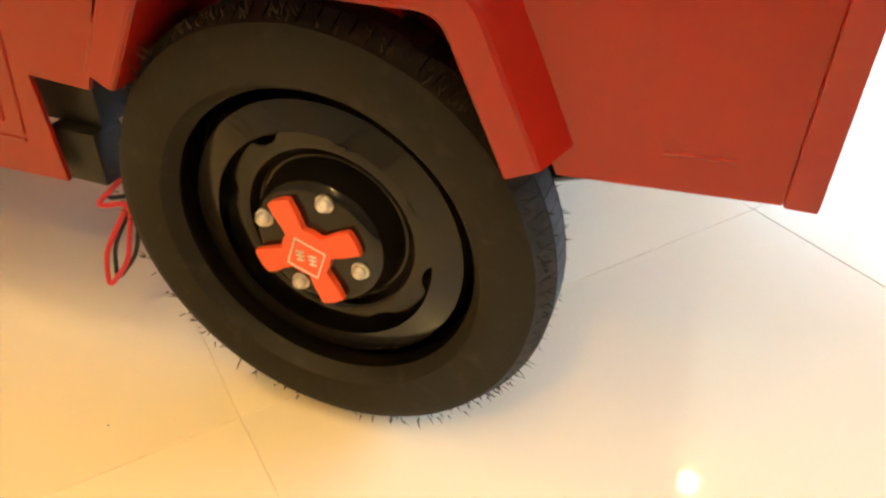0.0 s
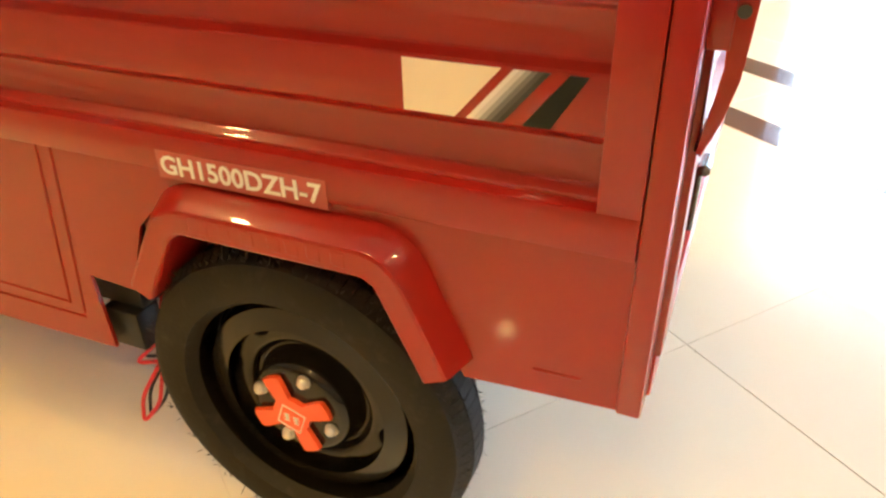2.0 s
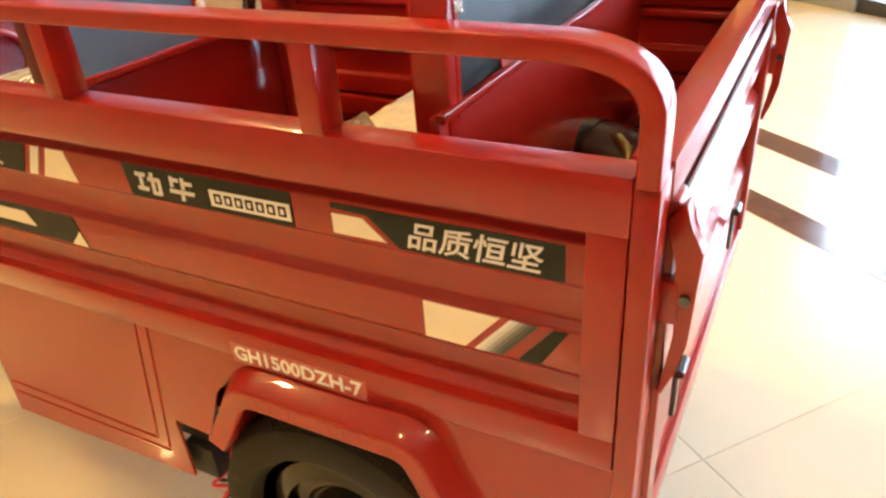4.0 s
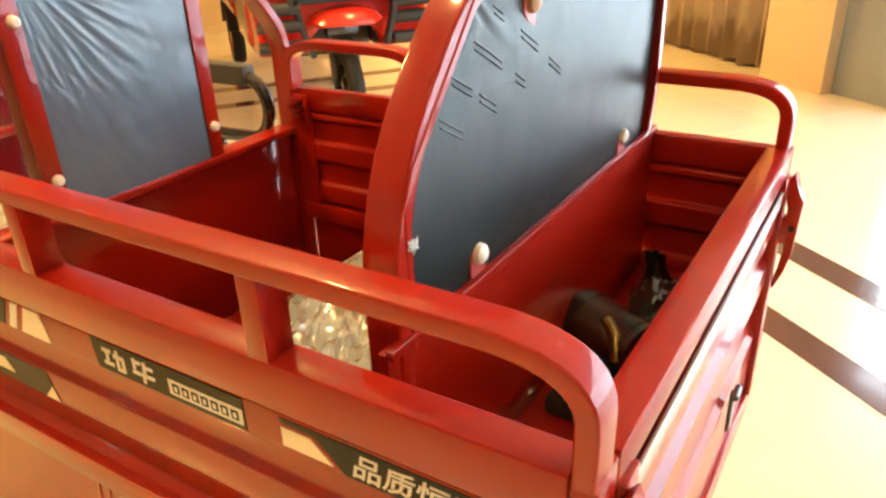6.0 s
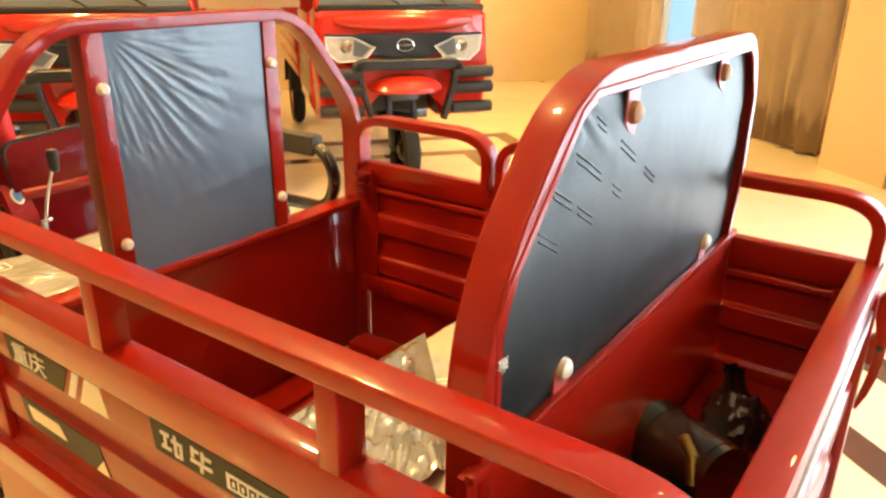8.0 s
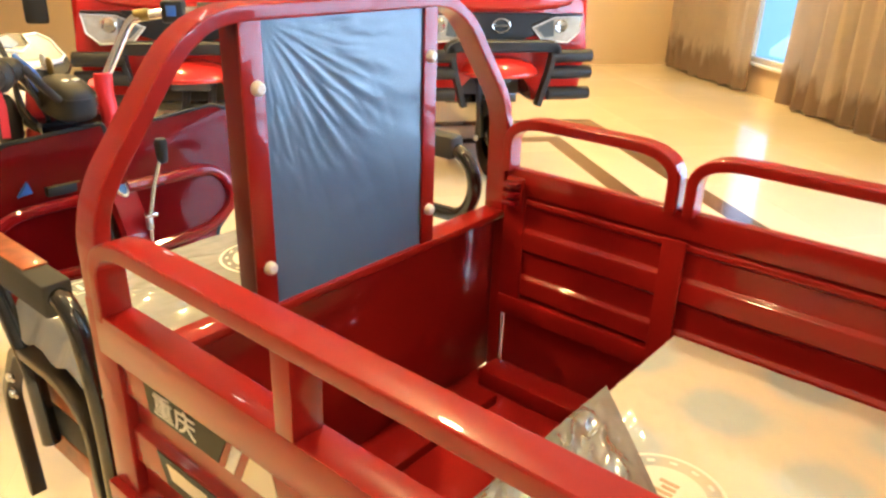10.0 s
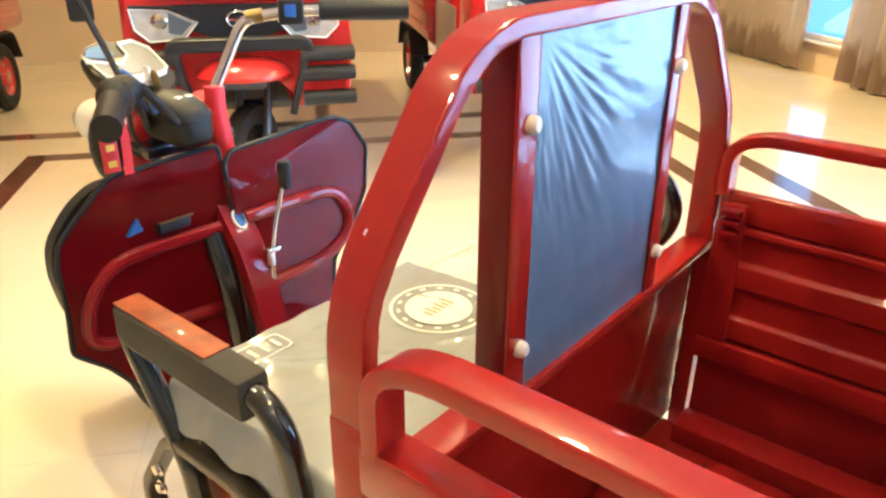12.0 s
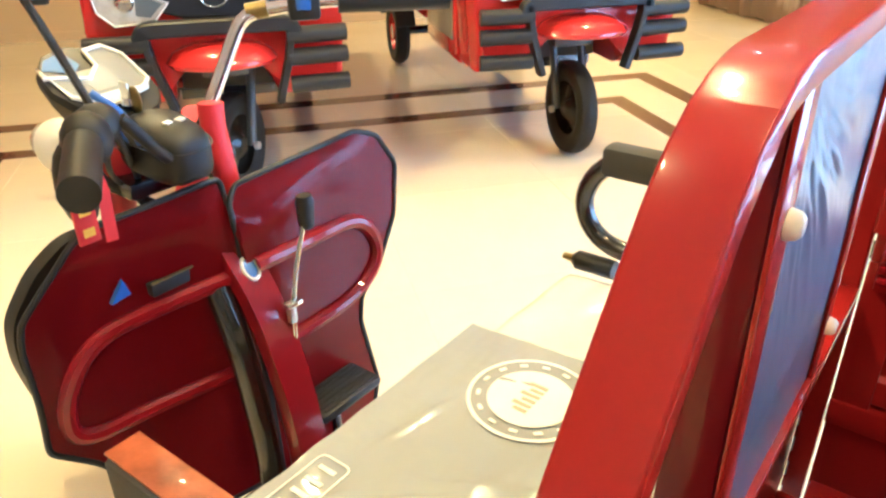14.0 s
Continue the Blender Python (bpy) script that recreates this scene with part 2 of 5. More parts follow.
LAMP_M = glowing("down_light_glow", (1.0, 0.85, 0.62), 22.0)


# ---- mesh helpers ----
def thing(name, label, category, group="", kind="", at=(0, 0, 0)):
    ob = new(name)
    ob.empty_display_size = 0.1
    ob.location = at
    return tagged(ob, label, category, group, kind)


def part(name, bm, material, parent=None, label="", smooth=35):
    me = bpy.data.meshes.new(name)
    bmesh.ops.recalc_face_normals(bm, faces=bm.faces[:])
    bm.to_mesh(me)
    bm.free()
    return part_mesh(name, me, material, parent, label, smooth)


def part_mesh(name, me, material, parent=None, label="", smooth=35):
    me.materials.clear()
    me.materials.append(material)
    if smooth:
        me.set_sharp_from_angle(angle=radians(smooth))
        for f in me.polygons:
            f.use_smooth = True
    ob = new(name, me)
    ob.parent = parent
    if parent is not None and parent.type == "EMPTY":
        ob.matrix_parent_inverse = Matrix.Translation(-parent.location)
    if label:
        ob["label"] = label
    return ob


def box(x0, x1, y0, y1, z0, z1, bevel=0.0, bm=None, seg=2):
    bm = bm or bmesh.new()
    made = bmesh.ops.create_cube(bm, size=1.0)["verts"]
    for v in made:
        v.co = Vector(((x0 + x1) / 2 + v.co.x * (x1 - x0), (y0 + y1) / 2 + v.co.y * (y1 - y0), (z0 + z1) / 2 + v.co.z * (z1 - z0)))
    if bevel:
        edges = list({e for v in made for e in v.link_edges})
        bmesh.ops.bevel(bm, geom=edges, offset=bevel, segments=seg, affect="EDGES", profile=0.5)
    return bm


def moved(bm, m):
    bmesh.ops.transform(bm, matrix=m, verts=bm.verts[:])
    return bm


def lathe(profile, axis="Y", at=(0, 0, 0), n=48, bm=None):
    """A body of revolution from (radius, height) pairs."""
    bm = bm or bmesh.new()
    rings = []
    for r, h in profile:
        ring = []
        for i in range(n if r > 1e-6 else 1):
            a = 2 * math.pi * i / n
            c, s = r * math.cos(a), r * math.sin(a)
            co = {"Y": (c, h, s), "X": (h, c, s), "Z": (c, s, h)}[axis]
            ring.append(bm.verts.new(Vector(co) + Vector(at)))
        rings.append(ring)
    for p, q in zip(rings, rings[1:]):
        for i in range(n):
            if len(p) == 1 and len(q) == 1:
                continue
            if len(p) == 1:
                bm.faces.new((p[0], q[i], q[(i + 1) % n]))
            elif len(q) == 1:
                bm.faces.new((p[i], q[0], p[(i + 1) % n]))
            else:
                bm.faces.new((p[i], q[i], q[(i + 1) % n], p[(i + 1) % n]))
    return bm


def rounded(points, radius, seg=6):
    """A polyline with its inner corners rounded; radius: one number, or one for each inner corner."""
    pts = [Vector(p) for p in points]
    out = [pts[0]]
    for i in range(1, len(pts) - 1):
        r = radius[i - 1] if isinstance(radius, (list, tuple)) else radius
        p, a, b = pts[i], pts[i - 1] - pts[i], pts[i + 1] - pts[i]
        ra = min(r, a.length * 0.49)
        rb = min(r, b.length * 0.49)
        s, e = p + a.normalized() * ra, p + b.normalized() * rb
        for k in range(seg + 1):
            t = k / seg
            out.append((1 - t) ** 2 * s + 2 * t * (1 - t) * p + t * t * e)
    out.append(pts[-1])
    return out


def sweep(points, profile, side=None, closed=False, bm=None, caps=True):
    """Sweeps a profile of (across, up) pairs along a polyline. side: a fixed direction for across."""
    bm = bm or bmesh.new()
    pts = [Vector(p) for p in points]
    rings, last = [], None
    n = len(pts)
    for i, p in enumerate(pts):
        if closed:
            t0, t1 = (p - pts[i - 1]).normalized(), (pts[(i + 1) % n] - p).normalized()
        else:
            t0 = (p - pts[i - 1]).normalized() if i else (pts[1] - p).normalized()
            t1 = (pts[i + 1] - p).normalized() if i < n - 1 else t0
        t = (t0 + t1).normalized()
        if side is not None:
            s = Vector(side)
            s = (s - t * s.dot(t)).normalized()
        else:
            s = last - t * last.dot(t) if last is not None else t.cross(Vector((0, 0, 1)) if abs(t.z) < 0.9 else Vector((1, 0, 0)))
            s.normalize()
            last = s
        u = s.cross(t).normalized()
        wide = 1 / max(0.5, math.sqrt(max(0.02, (1 + t0.dot(t1)) / 2)))
        rings.append([bm.verts.new(p + s * a + u * b * (wide if side is not None else 1)) for a, b in profile])
    m = len(profile)
    pairs = list(zip(rings, rings[1:])) + ([(rings[-1], rings[0])] if closed else [])
    for p, q in pairs:
        for k in range(m):
            bm.faces.new((p[k], p[(k + 1) % m], q[(k + 1) % m], q[k]))
    if caps and not closed:
        bm.faces.new(rings[0])
        bm.faces.new(rings[-1][::-1])
    return bm


def circle(r, n=12):
    return [(r * math.cos(2 * math.pi * i / n), r * math.sin(2 * math.pi * i / n)) for i in range(n)]


def flat(w, h, b=0.004):
    """A rectangle w across and h up, with cut corners."""
    x, y = w / 2, h / 2
    return [(-x + b, -y), (x - b, -y), (x, -y + b), (x, y - b), (x - b, y), (-x + b, y), (-x, y - b), (-x, -y + b)]


def rrect(w, h, r, n=4):
    """A rectangle w across and h up, with round corners, as bent steel box tube has them."""
    out = []
    for cx, cy, a0 in ((w / 2 - r, -h / 2 + r, -90), (w / 2 - r, h / 2 - r, 0), (-w / 2 + r, h / 2 - r, 90), (-w / 2 + r, -h / 2 + r, 180)):
        for k in range(n + 1):
            a = radians(a0 + 90 * k / n)
            out.append((cx + r * math.cos(a), cy + r * math.sin(a)))
    return out


def dented(bm, at, reach, depth, seed):
    """Small kinks where a box tube was bent."""
    bmesh.ops.recalc_face_normals(bm, faces=bm.faces[:])
    bm.normal_update()
    for v in bm.verts:
        f = math.exp(-((v.co - Vector(at)).length / reach) ** 2)
        if f > 0.02:
            v.co -= v.normal * depth * f * max(0, noise.noise(v.co * 45 + Vector((seed, 0, 0))) + 0.35)
    return bm


def tube(points, r, n=12, bm=None):
    return sweep(points, circle(r, n), bm=bm)


def slab(outline, lo, hi, plane="xz", bevel=0.0, bm=None):
    """A plate with that outline, between lo and hi along the axis that the plane leaves out."""
    bm = bm or bmesh.new()

    def co(p, h):
        return {"xz": (p[0], h, p[1]), "yz": (h, p[0], p[1]), "xy": (p[0], p[1], h)}[plane]
    a = [bm.verts.new(co(p, lo)) for p in outline]
    b = [bm.verts.new(co(p, hi)) for p in outline]
    fa, fb = bm.faces.new(a), bm.faces.new(b[::-1])
    n = len(outline)
    for i in range(n):
        bm.faces.new((a[i], b[i], b[(i + 1) % n], a[(i + 1) % n]))
    if bevel:
        bmesh.ops.bevel(bm, geom=list(fa.edges) + list(fb.edges), offset=bevel, segments=2, affect="EDGES", profile=0.5)
    return bm


def ball(rx, ry, rz, at, n=16, bm=None):
    bm = bm or bmesh.new()
    made = bmesh.ops.create_uvsphere(bm, u_segments=n, v_segments=max(6, n // 2), radius=1.0)["verts"]
    for v in made:
        v.co = Vector((v.co.x * rx, v.co.y * ry, v.co.z * rz)) + Vector(at)
    return bm


def sheet(nx, ny, fn, bm=None):
    """A grid of points fn(s, t), s and t from 0 to 1."""
    bm = bm or bmesh.new()
    g = [[bm.verts.new(fn(i / nx, j / ny)) for j in range(ny + 1)] for i in range(nx + 1)]
    for i in range(nx):
        for j in range(ny):
            bm.faces.new((g[i][j], g[i + 1][j], g[i + 1][j + 1], g[i][j + 1]))
    return bm


def lettering(name, body, width, height, m, material, parent, shear=0.0, thick=0.0006, bold=0.0):
    """Words fitted into width x height, on the pose m (letters face its +z)."""
    c = bpy.data.curves.new(name, "FONT")
    c.body, c.shear, c.extrude, c.resolution_u, c.offset = body, shear, thick, 3, bold
    tmp = new(name, c)
    bpy.context.view_layer.update()
    me = bpy.data.meshes.new_from_object(tmp.evaluated_get(bpy.context.evaluated_depsgraph_get()))
    bpy.data.objects.remove(tmp)
    bpy.data.curves.remove(c)
    xs = [v.co.x for v in me.vertices]
    ys = [v.co.y for v in me.vertices]
    sx, sy = width / (max(xs) - min(xs)), height / (max(ys) - min(ys))
    for v in me.vertices:
        v.co = m @ Vector(((v.co.x - min(xs)) * sx, (v.co.y - min(ys)) * sy, v.co.z))
    return part_mesh(name, me, material, parent, "", 0)


# ---- floor, walls, ceiling ----
A0, A1, B0, B1 = -6.5, 4.9, -5.5, 9.3
floor = tagged(new("floor"), "polished cream showroom tiles with thin joints and brown border", "floor", "", "structure")
part("bedding", moved(box(A0, A1, B0, B1, -0.06, -0.0016), ROOM_M), GROUT_M, floor, "", 0)


def wall_piece(name, a0, a1, b0, b1, z0, z1, material=None, label="plain beige painted showroom wall", cat="wall"):
    ob = part(name, moved(box(a0, a1, b0, b1, z0, z1), ROOM_M), material or WALL_M, None, "", 0)
    return tagged(ob, label, cat, "", "structure")


T = 0.2
wall_piece("wall_back", A0 - T, A1 + T, B1, B1 + T, 0, CEIL)
wall_piece("wall_left", A0 - T, A0, B0, B1, 0, CEIL)
wall_piece("wall_behind", A0 - T, A1 + T, B0 - T, B0, 0, CEIL)
# curtain wall with its window opening
W0, W1, WS, WT = 6.2, 7.7, 0.32, 2.2
wall_window = tagged(new("wall_window"), "beige wall with a curtained window", "wall", "", "structure")
for b0, b1, z0, z1 in ((4.55, W0, 0, CEIL), (W1, B1, 0, CEIL), (W0, W1, 0, WS), (W0, W1, WT, CEIL)):
    part("wall_section", moved(box(A1, A1 + T, b0, b1, z0, z1), ROOM_M), WALL_M, wall_window, "", 0)
pillar = wall_piece("wall_pillar", 4.6, A1 + T, 3.93, 4.56, 0, CEIL, None, "square beige painted pillar beside the curtain", "pillar")
wall_piece("wall_grey", 4.70, A1, 3.32, 3.93, 0, CEIL, GREY_M, "blue-grey wall panel beside the glass doors", "wall panel")
# glass door front
G0, G1, GT = -2.4, 3.32, 2.62
wall_piece("wall_lintel", 4.70, A1 + T, G0, G1, GT, CEIL)
wall_piece("wall_side", 4.70, A1 + T, B0, G0, 0, CEIL)
window_1 = tagged(new("window_1"), "row of tall glass doors in dark metal frames", "glass doors", "", "structure")
bays = 5
for i in range(bays):
    b0 = G0 + (G1 - G0) * i / bays
    b1 = G0 + (G1 - G0) * (i + 1) / bays
    part("window_frame", moved(box(4.72, 4.78, b0, b0 + 0.05, 0, GT, 0.004), ROOM_M), FRAME_M, window_1, "", 0)
    part("window_rail", moved(box(4.72, 4.78, b0 + 0.05, b1, 0, 0.09, 0.004), ROOM_M), FRAME_M, window_1, "", 0)
    part("window_rail", moved(box(4.72, 4.78, b0 + 0.05, b1, GT - 0.06, GT, 0.004), ROOM_M), FRAME_M, window_1, "", 0)
    pane = part("pane", moved(box(4.745, 4.753, b0 + 0.05, b1, 0.09, GT - 0.06), ROOM_M), PANE_M, window_1, "", 0)
    pane.visible_shadow = False
window_2 = tagged(new("window_2"), "white framed window with blue daylight outside", "window", "", "structure")
for b0, b1, z0, z1 in ((W0, W0 + 0.05, WS, WT), (W1 - 0.05, W1, WS, WT), (W0 + 0.05, W1 - 0.05, WS, WS + 0.05), (W0 + 0.05, W1 - 0.05, WT - 0.05, WT)):
    part("window_frame", moved(box(A1 + 0.03, A1 + 0.08, b0, b1, z0, z1, 0.003), ROOM_M), WHITE_PL, window_2, "", 0)
part("window_sill", moved(box(A1 - 0.05, A1 + 0.03, W0, W1, WS - 0.03, WS, 0.005), ROOM_M), WHITE_PL, window_2, "", 0)
pane = part("pane", moved(box(A1 + 0.05, A1 + 0.056, W0 + 0.05, W1 - 0.05, WS + 0.05, WT - 0.05), ROOM_M), PANE_M, window_2, "", 0)
pane.visible_shadow = False
for name, a, b0, b1, m in (("backdrop_street", 6.4, -6, 5.2, OUT_M), ("backdrop_yard", 6.6, 5.3, 10.5, BLUE_OUT)):
    tagged(part(name, moved(box(a, a + 0.05, b0, b1, -0.2, 3.4), ROOM_M), m, None, "", 0), "bright plain daylight outside the glass", "daylight", "", "structure")
ceiling = tagged(part("ceiling", moved(box(A0 - T, A1 + T, B0 - T, B1 + T, CEIL, CEIL + 0.15), ROOM_M), CEIL_M, None, "", 0), "plain dim beige showroom ceiling", "ceiling", "", "structure")
for a, b, w, cone in LAMP_SPOTS:
    p = room(a, b, CEIL)
    dl = thing("down_light", "round warm recessed ceiling spotlight", "ceiling light", "ceiling spotlights", "", p)
    part("trim", lathe([(0.055, -0.002), (0.075, -0.004), (0.08, -0.012), (0.072, -0.016), (0.058, -0.012), (0.055, -0.002)], "Z", p, 24), WHITE_PL, dl)
    part("diffuser", lathe([(0, -0.003), (0.055, -0.003)], "Z", p, 24), LAMP_M, dl)
# baseboards
wall_piece("baseboard", A0, A1, B1 - 0.015, B1, 0, 0.08, WALL_M, "narrow beige painted skirting along the wall", "skirting")


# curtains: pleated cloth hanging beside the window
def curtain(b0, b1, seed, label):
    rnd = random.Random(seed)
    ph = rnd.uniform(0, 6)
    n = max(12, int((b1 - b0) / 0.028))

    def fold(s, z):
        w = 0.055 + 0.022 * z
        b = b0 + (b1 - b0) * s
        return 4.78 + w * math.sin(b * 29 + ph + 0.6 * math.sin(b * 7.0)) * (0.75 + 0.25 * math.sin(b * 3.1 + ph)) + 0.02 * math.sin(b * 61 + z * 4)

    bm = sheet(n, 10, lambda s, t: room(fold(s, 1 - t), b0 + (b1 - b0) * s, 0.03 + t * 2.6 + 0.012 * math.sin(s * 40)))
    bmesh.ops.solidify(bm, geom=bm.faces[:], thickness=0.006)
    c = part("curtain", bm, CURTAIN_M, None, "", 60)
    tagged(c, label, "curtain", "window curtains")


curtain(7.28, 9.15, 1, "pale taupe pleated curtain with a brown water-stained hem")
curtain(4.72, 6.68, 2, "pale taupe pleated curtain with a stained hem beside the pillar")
rail = part("curtain_rail", tube([room(4.78, 4.7, 2.68), room(4.78, 9.2, 2.68)], 0.018), CHROME, None)
tagged(rail, "slim metal curtain rail along the window wall", "curtain rail")
for b in (4.75, 6.95, 9.1):
    part("bracket", moved(box(4.78, A1, b - 0.01, b + 0.01, 2.67, 2.69), ROOM_M), CHROME, rail, "", 0)

# ---- the cargo tricycle ----
MID = 1.07
trike = thing("cargo_tricycle", "glossy red three-wheeled electric cargo tricycle with an open bed", "tricycle", at=(-0.9, MID, 0))


def far(y):
    return 2 * MID - y


def tread(cx, cy, cz, r, half, n):
    """Rubber lugs round a tyre."""
    bm = bmesh.new()
    for i in range(n):
        a = 2 * math.pi * i / n
        for k, (h0, h1, off) in enumerate(((-half, -half * 0.45, 0), (-half * 0.38, half * 0.38, 0.5), (half * 0.45, half, 0))):
            a0 = a + (off - 0.455) * 2 * math.pi / n
            a1 = a + (off + 0.455) * 2 * math.pi / n
            drop = 0.014 if k != 1 else 0.002
            vs = []
            for ang in (a0, a1):
                for h in (h0, h1):
                    outer = r - (drop if abs(h) > half * 0.9 else 0)
                    for rr in (r - 0.02, outer):
                        vs.append(bm.verts.new((cx + rr * math.cos(ang), cy + h, cz + rr * math.sin(ang))))
            for f in ((0, 1, 3, 2), (4, 6, 7, 5), (0, 4, 5, 1), (2, 3, 7, 6), (1, 5, 7, 3)):
                bm.faces.new([vs[q] for q in f])
    return bm


def wheel_disc(bm, at, k, out, deep):
    """The pressed disc of a wheel: scalloped edge, eight soft round recesses, a groove and a hub dome."""
    steps = [0.0, 0.05, 0.066, 0.070, 0.073, 0.076, 0.079, 0.082, 0.085, 0.088, 0.091, 0.094, 0.097, 0.100, 0.103, 0.107, 0.112] + [0.116 + 0.0022 * i for i in range(20)]
    curve = ((0.0, 0.038), (0.068, 0.037), (0.075, 0.034), (0.079, 0.028), (0.084, 0.006), (0.088, -0.003), (0.093, -0.004), (0.097, 0.004), (0.101, 0.010), (0.107, 0.0115), (0.128, 0.0105), (0.148, 0.006), (0.2, 0.003))
    n = 240
    rings = []
    for r in steps:
        ring = []
        for i in range(n if r else 1):
            a = 2 * math.pi * i / n
            rr = r if r < 0.14 else 0.14 + (r - 0.14) * (1.42 + 0.12 * math.cos(8 * a + 1.955))
            h = 0.0
            for (q0, h0), (q1, h1) in zip(curve, curve[1:]):
                if q0 <= rr <= q1:
                    h = h0 + (h1 - h0) * (rr - q0) / (q1 - q0)
            a8 = (8 * a + 1.955) % (2 * math.pi)
            off = (a8 if a8 < math.pi else a8 - 2 * math.pi) / 8
            d = math.hypot(rr * math.cos(off) - 0.137, rr * math.sin(off))
            h -= 0.011 * max(0.0, 1 - (d / 0.0215) ** 2)
            if r == steps[-1]:
                h -= 0.016
            ring.append(bm.verts.new((at[0] + k * rr * math.cos(a), at[1] + out * deep * h, at[2] + k * rr * math.sin(a))))
        rings.append(ring)
    for p, q in zip(rings, rings[1:]):
        for i in range(n):
            j = (i + 1) % n
            vs = (p[0], q[i], q[j]) if len(p) == 1 else (p[i], q[i], q[j], p[j])
            bm.faces.new(vs if out > 0 else vs[::-1])


def wheel(parent, cx, cy, cz, r, half, out, name="wheel", detailed=True):
    """A wheel with its parts; out: -1 or 1, the way that its outer face looks along y."""
    k = r / 0.26
    rim_r = 0.170 * k

    def prof(rows):
        return [(q * k, -out * h * half / 0.052) for q, h in rows]
    at = (cx, cy, cz)
    tyre = part(name, lathe(prof([(0.178, 0.012), (0.186, 0.026), (0.190, 0.0345), (0.194, 0.037), (0.1955, 0.0355), (0.1985, 0.0358), (0.2005, 0.0395), (0.211, 0.0478), (0.225, 0.0535), (0.238, 0.052), (0.247, 0.043), (0.2505, 0.034), (0.252, 0), (0.2505, -0.034), (0.246, -0.044), (0.225, -0.0535), (0.19, -0.048), (0.178, -0.03)]), "Y", at, 72), RUBBER, parent, "black rubber tyre with moulded tread and fine rubber hairs")
    part("tread", tread(cx, cy, cz, r, half * 0.84, 92 if detailed else 30), RUBBER, tyre, "", 0)
    bm = lathe(prof([(0.178, -0.03), (0.181, 0.016), (0.188, 0.029), (0.1885, 0.0325), (0.186, 0.0345), (0.182, 0.033), (0.1775, 0.022), (0.174, 0.012), (0.1715, 0.009), (0.170, 0.000), (0.1665, -0.010), (0.162, -0.018), (0.13, -0.026)]), "Y", at, 72)
    if detailed:
        wheel_disc(bm, at, k, out, half / 0.052)
    else:
        lathe(prof([(0.155, 0.002), (0.151, 0.010), (0.141, 0.0155), (0.105, 0.0185), (0.098, 0.006), (0.087, 0.036), (0.078, 0.0465), (0.0, 0.048)]), "Y", at, 40, bm)
    rim = part("rim", bm, RIM_BLACK, tyre, "glossy black pressed steel wheel rim")
    return tyre, rim


WX, WZ, WR, WY = -0.350, 0.2565, 0.256, 0.579
tyre, rim = wheel(trike, WX, WY, WZ, WR, 0.052, -1)
wheel(trike, WX, far(WY), WZ, WR, 0.052, 1)
# hub cap: orange cross over four bolts
cy = WY - 0.0400
cap_out = []
for i in range(96):
    a = 2 * math.pi * i / 96
    c = abs(math.cos(2 * (a - radians(25))))
    r = 0.029 + 0.037 * max(0, min(1, (c - 0.76) / 0.12))
    cap_out.append((WX - 0.008 + r * math.cos(a), WZ - 0.005 + r * math.sin(a)))
cap = part("hub_cap", slab(cap_out, cy - 0.006, cy + 0.002, "xz", 0.0015), ORANGE, tyre, "orange four-armed plastic hub cap with a white diamond badge", 0)
zc, WC = WZ - 0.005, WX - 0.008
for q in range(4):
    a = radians(45 + 90 * q - 20)
    b = radians(45 + 90 * (q + 1) - 20)
    p0 = Vector((WC + 0.026 * math.cos(a), cy - 0.0068, zc - 0.006 + 0.026 * math.sin(a)))
    p1 = Vector((WC + 0.026 * math.cos(b), cy - 0.0068, zc - 0.006 + 0.026 * math.sin(b)))
    bm = sweep([p0, p1], flat(0.0012, 0.0014, 0.0002), (0, 1, 0))
    part("badge_line", bm, WHITE_STK, tyre, "", 0)
for ox in (-0.0075, 0.0075):
    for k, (w, h, dz) in enumerate(((0.009, 0.0016, 0.005), (0.009, 0.0016, 0.0), (0.0016, 0.013, 0.0), (0.008, 0.0016, -0.0055))):
        part("badge_mark", box(WC + ox - w / 2, WC + ox + w / 2, cy - 0.0072, cy - 0.006, zc - 0.006 + dz - h / 2 - ox * 0.2, zc - 0.006 + dz + h / 2 - ox * 0.2), WHITE_STK, tyre, "", 0)
for deg in (70, 160, 250, -20):
    a = radians(deg)
    d = (WX - 0.004 + 0.059 * math.cos(a), cy + 0.002, WZ + 0.003 + 0.059 * math.sin(a))
    bolt = lathe([(0.0105, 0.002), (0.0105, -0.001), (0.0082, -0.001), (0.0082, -0.005), (0.0068, -0.0075), (0.004, -0.0098), (0, -0.010)], "Y", d, 12)
    part("bolt", bolt, STEEL, tyre, "zinc wheel bolt", 20)
# rubber hairs on the tyre shoulder
rnd = random.Random(7)
bm = bmesh.new()
for i in range(900):
    a = rnd.uniform(0, 2 * math.pi)
    h = rnd.choice((-0.043, -0.03, -0.012, 0.01, 0.03)) + rnd.uniform(-0.004, 0.004)
    r0, ln = 0.249 + rnd.uniform(-0.004, 0.002), rnd.uniform(0.006, 0.014)
    lean = rnd.uniform(-0.5, 0.5)
    base = Vector((WX + r0 * math.cos(a), WY + h, WZ + r0 * math.sin(a)))
    d = Vector((math.cos(a + lean), rnd.uniform(-0.35, 0.15), math.sin(a + lean)))
    if base.z + d.z * ln < 0.001:
        continue
    s = d.cross(Vector((0, 1, 0))).normalized() * 0.0010
    vs = [bm.verts.new(base + s), bm.verts.new(base - s), bm.verts.new(base + Vector((0, 0.0009, 0))), bm.verts.new(base + d * ln)]
    for f in ((0, 1, 3), (1, 2, 3), (2, 0, 3)):
        bm.faces.new([vs[q] for q in f])
